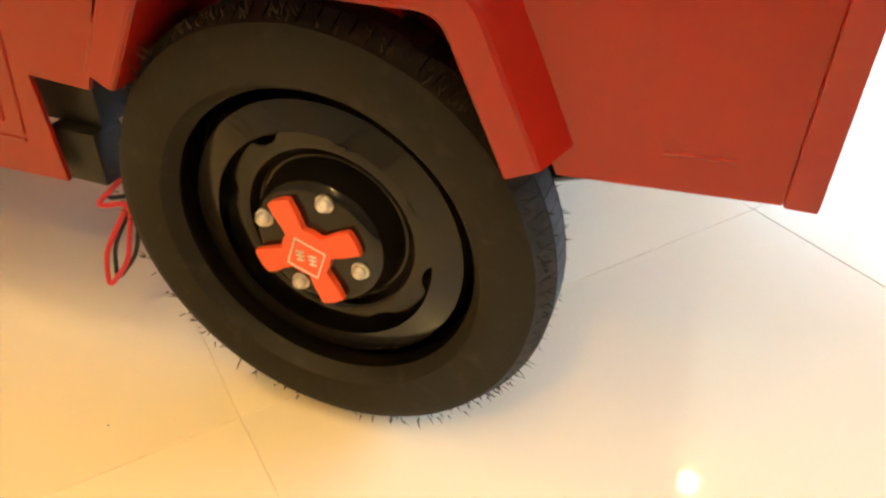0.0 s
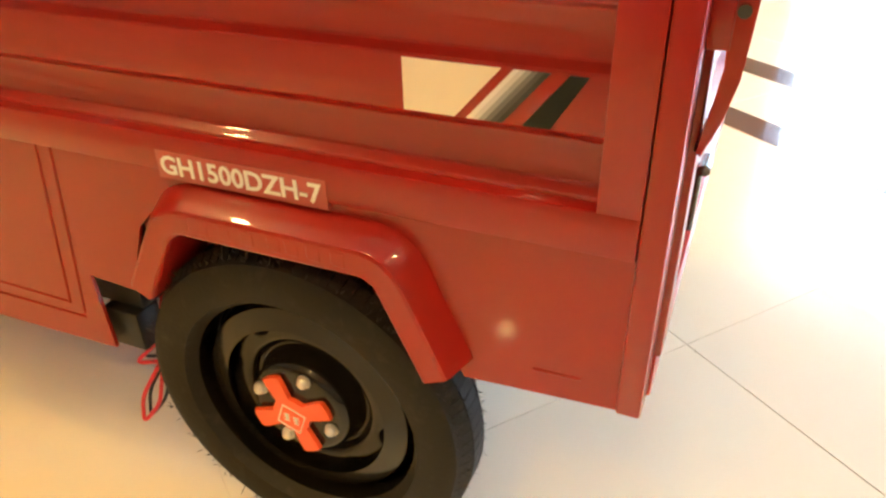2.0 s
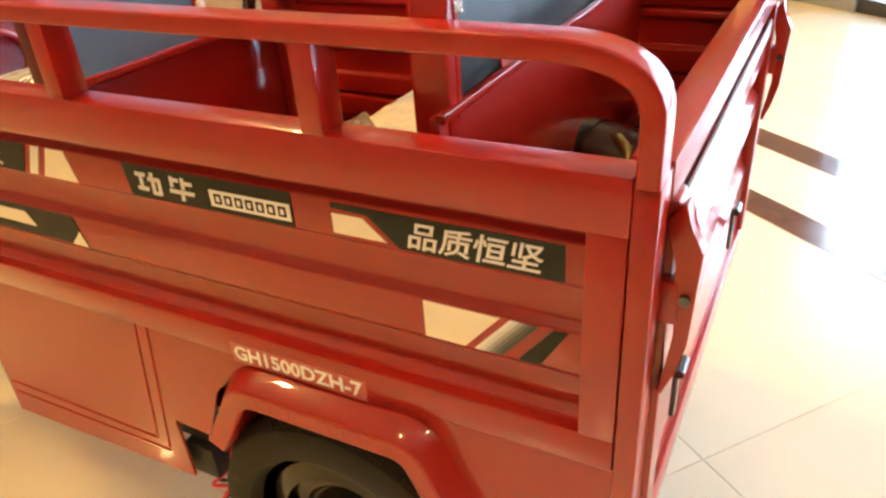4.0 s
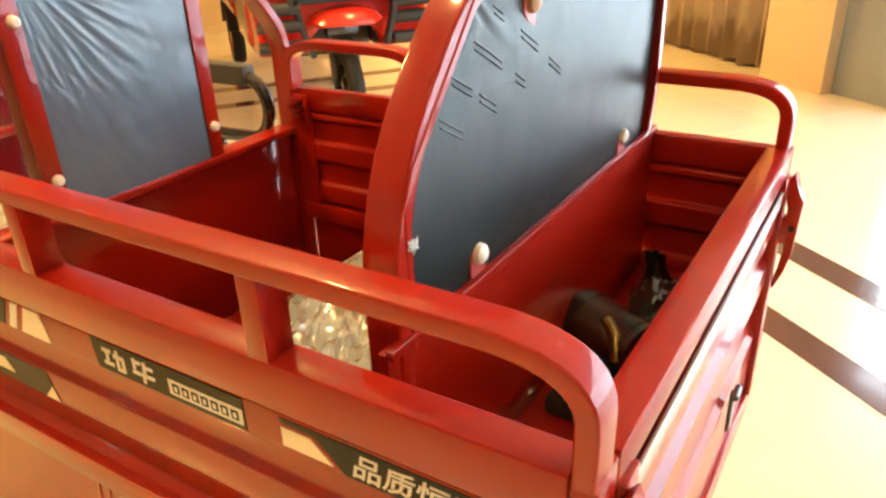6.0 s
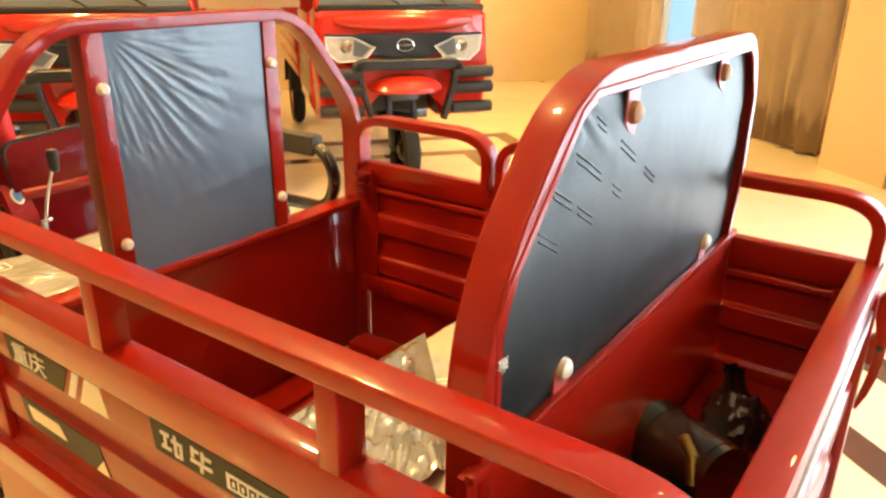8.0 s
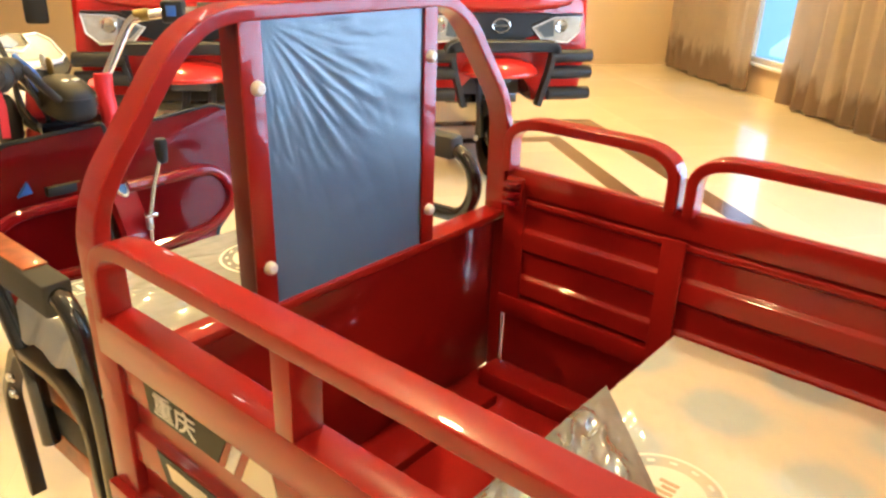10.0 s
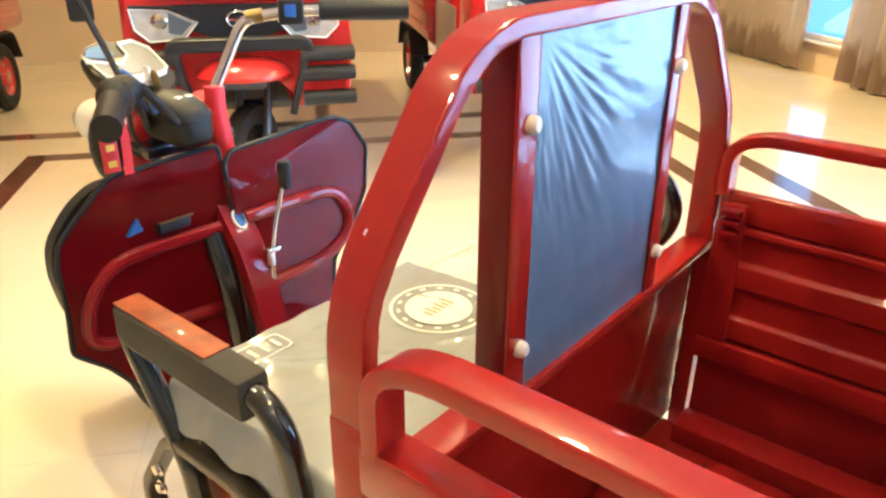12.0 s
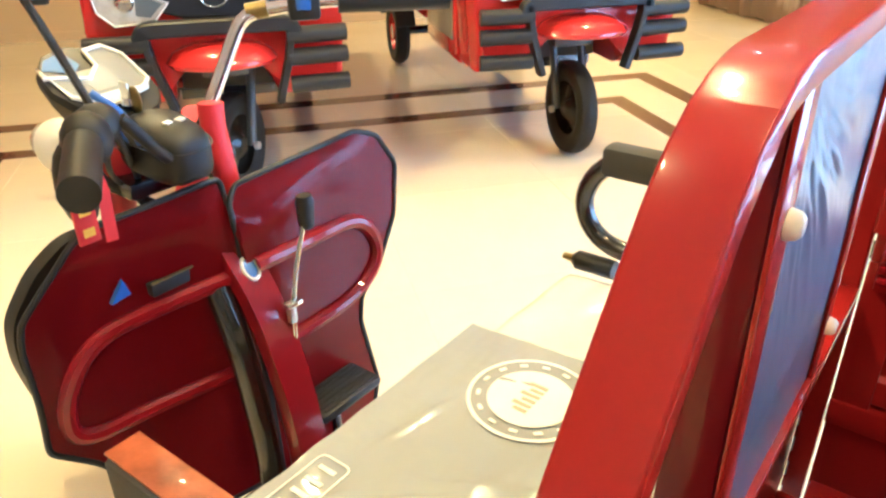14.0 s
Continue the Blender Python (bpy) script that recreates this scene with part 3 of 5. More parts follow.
hairs = part("tyre_hairs", bm, RUBBER, tyre, "", 0)
hairs["kind"] = "stuff"
# axle, chassis, rear leaf springs
part("axle", tube([(WX, 0.66, WZ), (WX, far(0.66), WZ)], 0.035), BLACK, trike)
for y in (0.80, far(0.80)):
    part("chassis_beam", box(-1.7, 0.04, y - 0.025, y + 0.025, 0.33, 0.395, 0.006), BLACK, trike)
    part("leaf_spring", tube(rounded([(-0.72, y - 0.05, 0.33), (WX, y - 0.05, 0.21), (0.0, y - 0.05, 0.33)], 0.3), 0.014), BLACK, trike)


# bed side: an extruded pressed profile
def side_profile(y):
    rows = [(0.918, 0.566), (0.910, 0.582), (0.897, 0.583), (0.890, 0.571), (0.836, 0.571), (0.829, 0.583), (0.782, 0.584), (0.774, 0.571), (0.714, 0.571), (0.706, 0.581), (0.660, 0.582), (0.652, 0.568), (0.648, 0.566)]
    pts = [(p.x, p.y) for p in rounded([(yy, z, 0) for z, yy in rows], 0.0045, 3)]
    inner = [(yy + 0.008, z) for yy, z in pts[::-1]]
    loop = pts + inner
    return loop if y < MID else [(far(a), b) for a, b in loop][::-1]


X0, X1 = -1.135, 0.035
for y0 in (0.566, far(0.566)):
    s = 1 if y0 < MID else -1
    near = s > 0

    def yy(v):
        return v if near else far(v)

    def ybox(x0, x1, ya, yb, z0, z1, bev=0.003):
        return box(x0, x1, min(yy(ya), yy(yb)), max(yy(ya), yy(yb)), z0, z1, bev)
    front = X0 if near else -1.1453
    bm = slab(side_profile(y0), front, X1, "yz")
    sheet_ob = part("side_panel", bm, RED, trike, "pressed red steel bed side with long horizontal ribs", 14)
    lip = 0.545 if near else 0.563
    top = 0.984 if near else 0.979
    part("top_beam", ybox(X0 - 0.005 if near else front, 0.0775 if near else 0.104, lip, 0.592 if near else 0.590, 0.919, top), RED, trike)
    part("bottom_sill", ybox(-1.205 if near else front, 0.076 if near else 0.103, 0.5490 if near else 0.5635, 0.60, 0.599, 0.649), RED, trike)
    part("corner_post", ybox(0.034, 0.0760, 0.5465 if near else 0.5645, 0.592, 0.648, 0.920, 0.0012), RED, trike)
    part("corner_post", ybox(0.077, 0.104, 0.5485 if near else 0.563, 0.60, 0.402 if near else 0.392, 0.979), RED, trike)
    if near:
        part("corner_post", ybox(-1.205, X0 + 0.002, 0.5635, 0.60, 0.30, 0.979), RED, trike)
    else:
        # the post stands clear of the side and meets the headboard sheet
        post = part("corner_post", ybox(-1.1842, -1.1495, 0.5635, 0.576, 0.30, 0.979, 0.001), RED, trike)
        part("post_edge", ybox(-1.1878, -1.1844, 0.5635, 0.5686, 0.30, 0.851, 0.0), RED, post)
        part("post_foot", ybox(-1.1798, -1.1497, 0.5440, 0.5633, 0.30, 0.598, 0.0), RED, post)
        # white dashes stand in for the light through a row of slots
        for k in range(7):
            part("slot_dash", ybox(-1.1877, -1.1848, 0.5688, 0.5696, 0.735 - k * 0.062, 0.768 - k * 0.062, 0.0), WHITE_PL, post, "white dash for bright floor seen through a slot")
    for x in (-0.73, -0.30) if near else (-0.714,):
        w = 0.036 if near else 0.026
        part("stake", ybox(x - w, x + w, 0.5905, 0.599, 0.42, 0.918, 0.003), RED, trike)
    # lower skirt with the wheel opening
    lead = -1.205 if near else front
    out = [(lead, 0.239), (-0.697, 0.254), (-0.703, 0.39), (-0.62, 0.385), (-0.575, 0.50), (-0.53, 0.545), (-0.20, 0.545), (-0.155, 0.50), (-0.105, 0.391), (0.0768, 0.402), (0.0768, 0.5987), (lead, 0.5987)]
    part("skirt", slab(out, *sorted((yy(0.5545), yy(0.5605))), plane="xz"), RED, trike, "", 0)
    part("mud_flap", ybox(-0.725, -0.655, 0.572, 0.62, 0.245, 0.315, 0.003), PLASTIC, trike, "black rubber mud flap")
    # upright piece made black for the shade inside the wheel well
    part("wheel_box", ybox(-0.765, -0.655, 0.590, 0.80, 0.315, 0.60 if near else 0.394, 0.003), PLASTIC, trike)
    part("wheel_box", ybox(-0.655, -0.06, 0.572, 0.80, 0.562, 0.59, 0.003), RED, trike)
    # press lines of the skirt
    for p, q in (((-0.70, 0.592), (-0.742, 0.305)), ((-0.727, 0.592), (-0.768, 0.318)), ((-1.19, 0.318), (-0.768, 0.318)), ((-1.19, 0.291), (-0.742, 0.296)), ((-0.02, 0.425), (0.035, 0.427))):
        part("crease", sweep([(p[0], yy(0.5540), p[1] + 0.006), (q[0], yy(0.5540), q[1] + 0.006)], flat(0.004, 0.004, 0.0015), (0, 1, 0)), RED, trike, "", 0)
    # wheel fender: a flared box section
    path = rounded([(-0.143, yy(0.566), 0.400), (-0.203, yy(0.566), 0.531), (-0.478, yy(0.566), 0.531), (-0.545, yy(0.566), 0.412)], 0.018, 8)
    prof = [(0.05, 0.0), (-0.047, 0.0), (-0.0505, 0.002), (-0.052, 0.005), (-0.052, 0.032), (-0.0505, 0.036), (-0.047, 0.0385), (-0.012, 0.0545), (-0.004, 0.057), (0.05, 0.057)]
    if not near:
        path = path[::-1]
    bm = sweep(path, prof, (0, 1 if near else -1, 0))
    fender = part("fender", bm, RED, trike, "flared red steel fender", 12)
    # rails
    if near:
        hoops = [(-1.135, 0.102)]
    else:
        hoops = [(-1.150, -0.722), (-0.705, 0.098)]
    for xa, xb in hoops:
        rc, rz = (0.567, 1.098) if near else (0.586, 1.096)
        pts = rounded([(xa + 0.011, yy(rc), 0.975), (xa + 0.011, yy(rc), rz), (xb - 0.011, yy(rc), rz), (xb - 0.011, yy(rc), 0.975)], 0.105, 10)
        part("guard_rail", sweep(pts, rrect(0.046, 0.024, 0.0045), (0, 1, 0)), RED, trike, "bent red steel guard rail", 12)
    if near:
        for x in (-0.722, -0.288):
            part("rail_post", ybox(x - 0.0155, x + 0.0155, 0.5455, 0.589, 0.983, 1.091, 0.002), RED, trike)
    else:
        part("panel_edge", ybox(-1.1453, -1.086, 0.5885, 0.5945, 0.648, 0.920, 0.002), RED, trike)
        lock = part("lock_plate", ybox(-1.13, -1.085, 0.60, 0.612, 0.88, 0.965, 0.003), RED, trike)
        for k in range(3):
            part("lock_hook", ybox(-1.128, -1.09, 0.61, 0.632, 0.90 + k * 0.022, 0.912 + k * 0.022, 0.003), SHIELD_RED, lock)
# raised marks pressed into the near fender
for i, x in enumerate((-0.455, -0.428, -0.395, -0.362, -0.325, -0.30, -0.272, -0.24)):
    part("pressed_mark", box(x - 0.009, x + 0.009, 0.5135, 0.5155, 0.541, 0.561, 0.0008, seg=1), RED, trike, "", 0)

# stickers on the near side
SY = 0.5705


def sticker(name, pts, material, lift=0.0, label="", on=None):
    return part(name, slab(pts, SY - 0.0006 - lift, SY + 0.002, "xz"), material, on or trike, label, 0)


def letters(name, body, x, z, w, h, material, y, shear=0.0, bold=0.0, on=None):
    return lettering(name, body, w, h, pose(x, y, z, 90, 0, 0), material, on or trike, shear, 0.0006, bold)


brand = sticker("side_sticker", [(-0.655, 0.838), (-0.359, 0.838), (-0.359, 0.888), (-0.661, 0.888)], BLACK_STK, label="black brand sticker with white marks")
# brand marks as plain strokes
for x, strokes in ((-0.638, ((0, 0.026, 0.020, 0.0065), (0, 0.004, 0.022, 0.0065), (0.0065, 0.006, 0.0065, 0.024), (0.024, 0.021, 0.023, 0.0065), (0.041, 0.001, 0.0065, 0.024), (0.029, 0.000, 0.0065, 0.035), (0.036, 0.0, 0.009, 0.006))),
                   (-0.574, ((0.003, 0.018, 0.0065, 0.017), (0.010, 0.027, 0.010, 0.006), (0.024, 0.017, 0.0065, 0.018), (0.029, 0.024, 0.016, 0.006), (0, 0.009, 0.046, 0.0065), (0.020, -0.001, 0.0065, 0.017)))):
    for dx, dz, w, h in strokes:
        sticker("brand_stroke", [(x + dx, 0.845 + dz), (x + dx + w, 0.845 + dz), (x + dx + w + 0.001, 0.845 + dz + h), (x + dx + 0.001, 0.845 + dz + h)], WHITE_STK, 0.0006, "", brand)
sticker("brand_plate", [(-0.499, 0.846), (-0.362, 0.846), (-0.362, 0.871), (-0.499, 0.871)], WHITE_STK, 0.0006, "", brand)
for i in range(7):
    x = -0.491 + i * 0.0182
    sticker("brand_bar", [(x, 0.851), (x + 0.013, 0.851), (x + 0.013, 0.866), (x, 0.866)], BLACK_STK, 0.0012, "", brand)
    sticker("brand_bar_gap", [(x + 0.004, 0.8545), (x + 0.0095, 0.8545), (x + 0.0095, 0.8625), (x + 0.004, 0.8625)], WHITE_STK, 0.0016, "", brand)
slogan = sticker("slogan_sticker", [(-0.202, 0.838), (0.006, 0.838), (0.006, 0.885), (-0.297, 0.885), (-0.297, 0.878), (-0.245, 0.876)], BLACK_STK, label="black slogan sticker with white characters")
sticker("slogan_wedge", [(-0.297, 0.843), (-0.219, 0.843), (-0.252, 0.871), (-0.297, 0.871)], CREAM_STK)
letters("slogan", "品质恒坚", -0.190, 0.843, 0.172, 0.037, WHITE_STK, SY - 0.001, 0.18, 0.012, slogan)
sticker("stripe", [(-0.176, 0.716), (-0.120, 0.716), (-0.072, 0.7705), (-0.176, 0.7705)], CREAM_STK)
for k, g in enumerate((0.80, 0.62, 0.34, 0.14, 0.05, 0.012)):
    u0, u1 = k / 6, (k + 1) / 6
    sticker("stripe", [(-0.108 + 0.038 * u0, 0.716), (-0.108 + 0.038 * u1, 0.716), (-0.060 + 0.036 * u1, 0.7705), (-0.060 + 0.036 * u0, 0.7705)], surface("graded_sticker", (g, g * 0.98, g * 0.93), 0.4, 0, 0.2, 0.04, 20))
sticker("stripe", [(-0.050, 0.716), (-0.022, 0.716), (0.012, 0.7705), (-0.006, 0.7705)], BLACK_STK)
place = sticker("side_sticker", [(-1.068, 0.838), (-0.90, 0.838), (-0.875, 0.888), (-1.075, 0.888)], BLACK_STK, label="black place-name sticker with white characters")
letters("place_name", "重庆", -1.052, 0.843, 0.105, 0.040, WHITE_STK, SY - 0.001, 0.0, 0.012, place)
sticker("stripe", [(-0.885, 0.838), (-0.866, 0.838), (-0.842, 0.888), (-0.861, 0.888)], WHITE_STK)
sticker("stripe", [(-0.850, 0.838), (-0.772, 0.838), (-0.786, 0.888), (-0.826, 0.888)], CREAM_STK)
sticker("stripe", [(-1.045, 0.718), (-0.80, 0.718), (-0.82, 0.7705), (-1.065, 0.7705)], BLACK_STK)
sticker("stripe", [(-0.838, 0.718), (-0.80, 0.718), (-0.812, 0.745)], CREAM_STK, 0.0008)
sticker("stripe", [(-1.03, 0.735), (-0.92, 0.735), (-0.94, 0.760), (-1.04, 0.760)], CREAM_STK, 0.0008)
model = part("model_sticker", box(-0.508, -0.267, 0.5480, 0.5580, 0.5905, 0.628), PINK_STK, trike, "model number sticker with white letters", 0)
letters("model_number", "GH1500DZH-7", -0.502, 0.5965, 0.229, 0.026, WHITE_STK, 0.5476, 0.0, 0.022, model)

# tailgate
gate = part("tailgate", box(0.0605, 0.106, 0.60, far(0.60), 0.935, 0.984, 0.004), RED, trike, "red steel tailgate with ribs and drop hinges")
prof = [(0.935, 0.100), (0.925, 0.090), (0.895, 0.090), (0.880, 0.103), (0.835, 0.103), (0.820, 0.088), (0.780, 0.088), (0.765, 0.103), (0.720, 0.103), (0.700, 0.090), (0.62, 0.090), (0.60, 0.10), (0.45, 0.10)]
bm = slab([(x, z) for z, x in prof] + [(x - 0.008, z) for z, x in prof[::-1]], 0.602, far(0.602), "xz")
part("gate_sheet", bm, RED, gate, "", 25)
# steel strip added for the white-blue reflection along the gate
part("gate_glint", box(0.1035, 0.108, 0.62, far(0.62), 0.885, 0.915, 0.001), STEEL, gate, "bright strip for the daylight reflected on the gate")
part("rear_sill", box(0.06, 0.108, 0.60, far(0.60), 0.392, 0.452, 0.004), RED, trike)
for y in (0.625, far(0.625)):
    part("gate_post", box(0.085, 0.112, y - 0.022, y + 0.022, 0.45, 0.94, 0.003), RED, gate)
    # latch: bracket and curved lever
    ly = 0.602 if y < MID else 1.532
    lv = [(0.104, 0.922), (0.122, 0.945), (0.128, 0.915), (0.143, 0.892), (0.141, 0.857), (0.139, 0.811), (0.137, 0.776), (0.128, 0.735), (0.116, 0.700), (0.109, 0.706), (0.119, 0.745), (0.122, 0.787), (0.119, 0.83), (0.119, 0.873), (0.111, 0.897)]
    part("latch_lever", slab(lv, ly - 0.012, ly + 0.012, "xz", 0.002), RED, gate, "red steel latch lever")
    part("latch_plate", box(0.098, 0.124, ly - 0.014, ly + 0.02, 0.80, 0.852, 0.003), RED, gate)
    part("latch_pin", lathe([(0, -0.018), (0.006, -0.018), (0.006, 0.018), (0, 0.018)], "Y", (0.130, ly, 0.835), 10), BLACK, gate)
for y in (0.745, 1.245):
    part("gate_hinge", tube([(0.116, y - 0.018, 0.625), (0.116, y + 0.018, 0.625)], 0.007), BLACK, gate)
    part("hinge_arm", box(0.106, 0.114, y - 0.008, y + 0.008, 0.54, 0.625, 0.002), BLACK, gate)

# bed floor with foot well boards
part("bed_floor", box(-1.20, 0.09, 0.60, far(0.60), 0.395, 0.41, 0.002), RED, trike, "red steel bed floor")
for x0, x1 in ((-1.12, -1.035), (-1.017, -0.777)):
    part("floor_board", box(x0, x1, 0.75, 1.41, 0.411, 0.460, 0.004), RED, trike)
part("floor_ledge", box(-1.14, -0.67, 1.47, 1.547, 0.411, 0.460, 0.004), RED, trike)

# headboard arch, posts, driver's backrest
arch = rounded([(-1.177, 0.578, 0.30), (-1.177, 0.578, 1.120), (-1.177, 0.762, 1.366), (-1.177, far(0.775), 1.366), (-1.177, far(0.580), 1.115), (-1.177, far(0.580), 0.86)], [0.07, 0.09, 0.09, 0.07], 14)
bm = sweep(arch, rrect(0.056, 0.026, 0.0050), (1, 0, 0))
for at, seed in (((-1.15, 0.585, 1.115), 1), ((-1.15, 0.765, 1.355), 2), ((-1.15, far(0.775), 1.355), 3), ((-1.15, far(0.585), 1.11), 4)):
    dented(bm, at, 0.05, 0.003, seed)
part("headboard_arch", bm, RED, trike, "wide bent steel headboard arch", 12)
part("headboard", box(-1.192, -1.188, 0.5905, 1.5785, 0.411, 0.851, 0.001), RED, trike, "plain red sheet headboard")
part("headboard_flange", box(-1.205, -1.148, 0.588, far(0.588), 0.850, 0.868, 0.003), RED, trike)
for y0, y1 in ((0.829, 0.872), (1.252, 1.290)):
    # an open channel
    post = part("backrest_post", box(-1.157, -1.152, y0, y1, 0.866, 1.357, 0.0015), RED, trike, "red steel channel post")
    # side of the red post, darkened in colour for the shade on it
    part("channel_side", box(-1.210, -1.1575, y0 + 0.003, y1, 0.868, 1.352, 0.006), SHADED_RED, post, "red channel side, coloured maroon for its shade")


def wrinkled(s, t):
    """The driver's backrest seen from the bed: film pulled into creases from its upper corner."""
    y, z = 0.872 + 0.38 * s, 0.868 + 0.489 * t
    dy, dz = s * 0.38, (1 - t) * 0.470
    r, ang = math.hypot(dy, dz), math.atan2(dz, dy + 1e-6)
    pull = math.exp(-((r - 0.18) / 0.115) ** 2) * max(0, min(1, r / 0.06))
    band = math.exp(-((ang - 0.70) / 0.45) ** 2)
    wave = math.sin(ang * 29 + 1.4 * math.sin(r * 19)) + 0.7 * math.sin(ang * 61 + 3 + r * 11) + 0.8 * noise.noise(Vector((ang * 22, r * 5, 1)))
    d = 0.0014 * pull * band * wave + 0.0022 * pull * abs(noise.noise(Vector((ang * 14 + r * 6, r * 14, 7)))) + 0.0012 * abs(noise.noise(Vector((y * 16 + z * 9, z * 7, 4)))) + 0.0016 * noise.noise(Vector((y * 9, z * 9, 3))) + 0.003 * math.sin(math.pi * s) * math.sin(math.pi * t)
    d += 0.0016 * math.exp(-((t - 0.22 - 0.12 * s) / 0.03) ** 2) * math.sin(math.pi * s)
    return Vector((-1.158 + d, y, z))


part("driver_backrest", sheet(130, 150, wrinkled), FILM_BLUE, trike, "dark blue vinyl backrest under creased clear film", 180)
part("backrest_pad", box(-1.225, -1.163, 0.874, 1.25, 0.872, 1.335, 0.012), VINYL, trike)
for y, z in ((0.856, 1.252), (0.857, 0.943), (1.268, 1.262), (1.272, 0.943)):
    part("button", lathe([(0.0, 0.012), (0.007, 0.0115), (0.011, 0.008), (0.0125, 0.002), (0.0125, -0.001)], "X", (-1.1515, y, z), 16), BUTTON, trike, "cream plastic button")
# passenger seat and its backrest in the bed
arch2 = rounded([(-0.179, 0.644, 0.45), (-0.179, 0.644, 1.160), (-0.179, 0.822, 1.364), (-0.179, 1.475, 1.364), (-0.179, 1.536, 1.270), (-0.179, 1.536, 1.10), (-0.179, 1.500, 0.98)], [0.12, 0.10, 0.05, 0.06, 0.06], 12)
part("seat_back_frame", sweep(arch2, rrect(0.048, 0.024, 0.0045), (1, 0, 0)), RED, trike, "broad red seat back frame", 12)
outline = [(0.658, 0.98), (0.657, 1.15), (0.672, 1.183), (0.810, 1.335), (0.840, 1.350), (1.455, 1.350), (1.475, 1.335), (1.523, 1.262), (1.524, 1.11), (1.490, 0.98)]


def padded(y, z, f):
    """The vinyl over its foam: full in the middle, drawn in along the edges and into folds at the upper corner."""
    d = 0.013 * (1 - f ** 5) + 0.0022 * noise.noise(Vector((y * 5, z * 6, 2)))
    fan = math.atan2(1.36 - z, y - 0.80 + 1e-6)
    d += 0.0016 * math.sin(fan * 17 + y * 9) * math.exp(-(math.hypot(y - 0.80, z - 1.36) / 0.11) ** 2)
    d -= 0.006 * math.exp(-((y - 1.49) / 0.05) ** 2 - ((z - 1.12) / 0.03) ** 2)
    return d


def reach(y, z):
    """How far out from the middle towards the outline, 0 to 1."""
    f = 0.0
    for (ya, za), (yb, zb) in zip(outline, outline[1:] + outline[:1]):
        ny, nz = zb - za, ya - yb
        f = max(f, (ny * (y - 1.09) + nz * (z - 1.15)) / (ny * (ya - 1.09) + nz * (za - 1.15)))
    return f


bm = slab(outline, -0.182, -0.170, "yz")
loop = [(p.x, p.y) for p in rounded([(y, z, 0) for y, z in outline] + [(outline[0][0], outline[0][1], 0)], 0.015, 4)]
dense = [(a[0] + (b[0] - a[0]) * k / 6, a[1] + (b[1] - a[1]) * k / 6) for a, b in zip(loop, loop[1:] + loop[:1]) for k in range(6) if a != b]
rings = []
for k in range(1, 25):
    f = (k / 24) ** 0.7
    rings.append([bm.verts.new((-0.1695 + padded(1.09 + (y - 1.09) * f, 1.15 + (z - 1.15) * f, f), 1.09 + (y - 1.09) * f, 1.15 + (z - 1.15) * f)) for y, z in dense])
bm.faces.new(rings[0])
for p, q in zip(rings, rings[1:]):
    for m in range(len(p)):
        bm.faces.new((p[m], q[m], q[(m + 1) % len(p)], p[(m + 1) % len(p)]))
seat_back = part("seat_back", bm, VINYL, trike, "black vinyl passenger seat back with white tabs", 40)
part("seat_back_lip", sweep([(-0.156, y, z) for y, z in outline], flat(0.006, 0.012, 0.002), (1, 0, 0)), RED, trike)
# short double creases pressed into the vinyl
for y0, z0, y1, z1 in ((0.928, 1.275, 0.972, 1.250), (1.010, 1.226, 1.046, 1.205), (0.819, 1.279, 0.875, 1.246), (0.912, 1.224, 0.935, 1.211), (0.770, 1.250, 0.805, 1.229), (0.822, 1.219, 0.858, 1.198), (0.742, 1.209, 0.781, 1.186), (0.865, 1.312, 0.885, 1.300)):
    for off in (0.0, 0.0085):
        run = [(y0 + (y1 - y0) * k / 3, z0 + (z1 - z0) * k / 3 + off) for k in range(4)]
        part("vinyl_crease", sweep([(-0.1695 + padded(y, z, reach(y, z)), y, z) for y, z in run], flat(0.0026, 0.0022, 0.0006), (1, 0, 0)), VINYL, seat_back, "", 0)
wall_sheet = part("partition", box(-0.172, -0.158, 0.61, far(0.596), 0.41, 0.992, 0.002), RED, trike, "red sheet partition under the seat back")
part("partition_flange", box(-0.163, -0.150, 0.61, far(0.596), 0.986, 0.999, 0.003), RED, wall_sheet)
for y, z, up in ((0.812, 1.028, False), (1.345, 1.030, False), (0.955, 1.313, True), (1.318, 1.322, True)):
    tab = [(y - 0.018, z - 0.034), (y + 0.018, z - 0.034), (y + 0.020, z), (y + 0.012, z + 0.026), (y - 0.010, z + 0.016), (y - 0.020, z + 0.004)]
    if up:
        tab = [(q, 2 * z - 0.006 - w) for q, w in tab[::-1]]
    tab_ob = part("seat_tab", slab(tab, -0.1625, -0.1585, "yz", 0.001), PINK_STK, trike, "pale metal tab with a round button", 0)
    part("tab_button", lathe([(0.0, 0.012), (0.008, 0.011), (0.013, 0.007), (0.0145, 0.0)], "X", (-0.1585, y, z), 16), RUST_BUTTON if up else BUTTON, tab_ob)


def cushion(x0, x1, y0, y1, z0, z1, puff, seed):
    def f(s, t):
        ex, ey = min(s, 1 - s), min(t, 1 - t)
        edge = (1 - math.exp(-ex * 60)) * (1 - math.exp(-ey * 60))
        n = 0.006 * noise.noise(Vector((s * 5 + seed, t * 7, 0))) + 0.003 * noise.noise(Vector((s * 17, t * 23 + seed, 2)))
        return Vector((x0 + (x1 - x0) * s, y0 + (y1 - y0) * t, z0 + (z1 - z0) * edge + puff * math.sin(math.pi * s) * math.sin(math.pi * t) + n * edge))
    return sheet(36, 48, f)


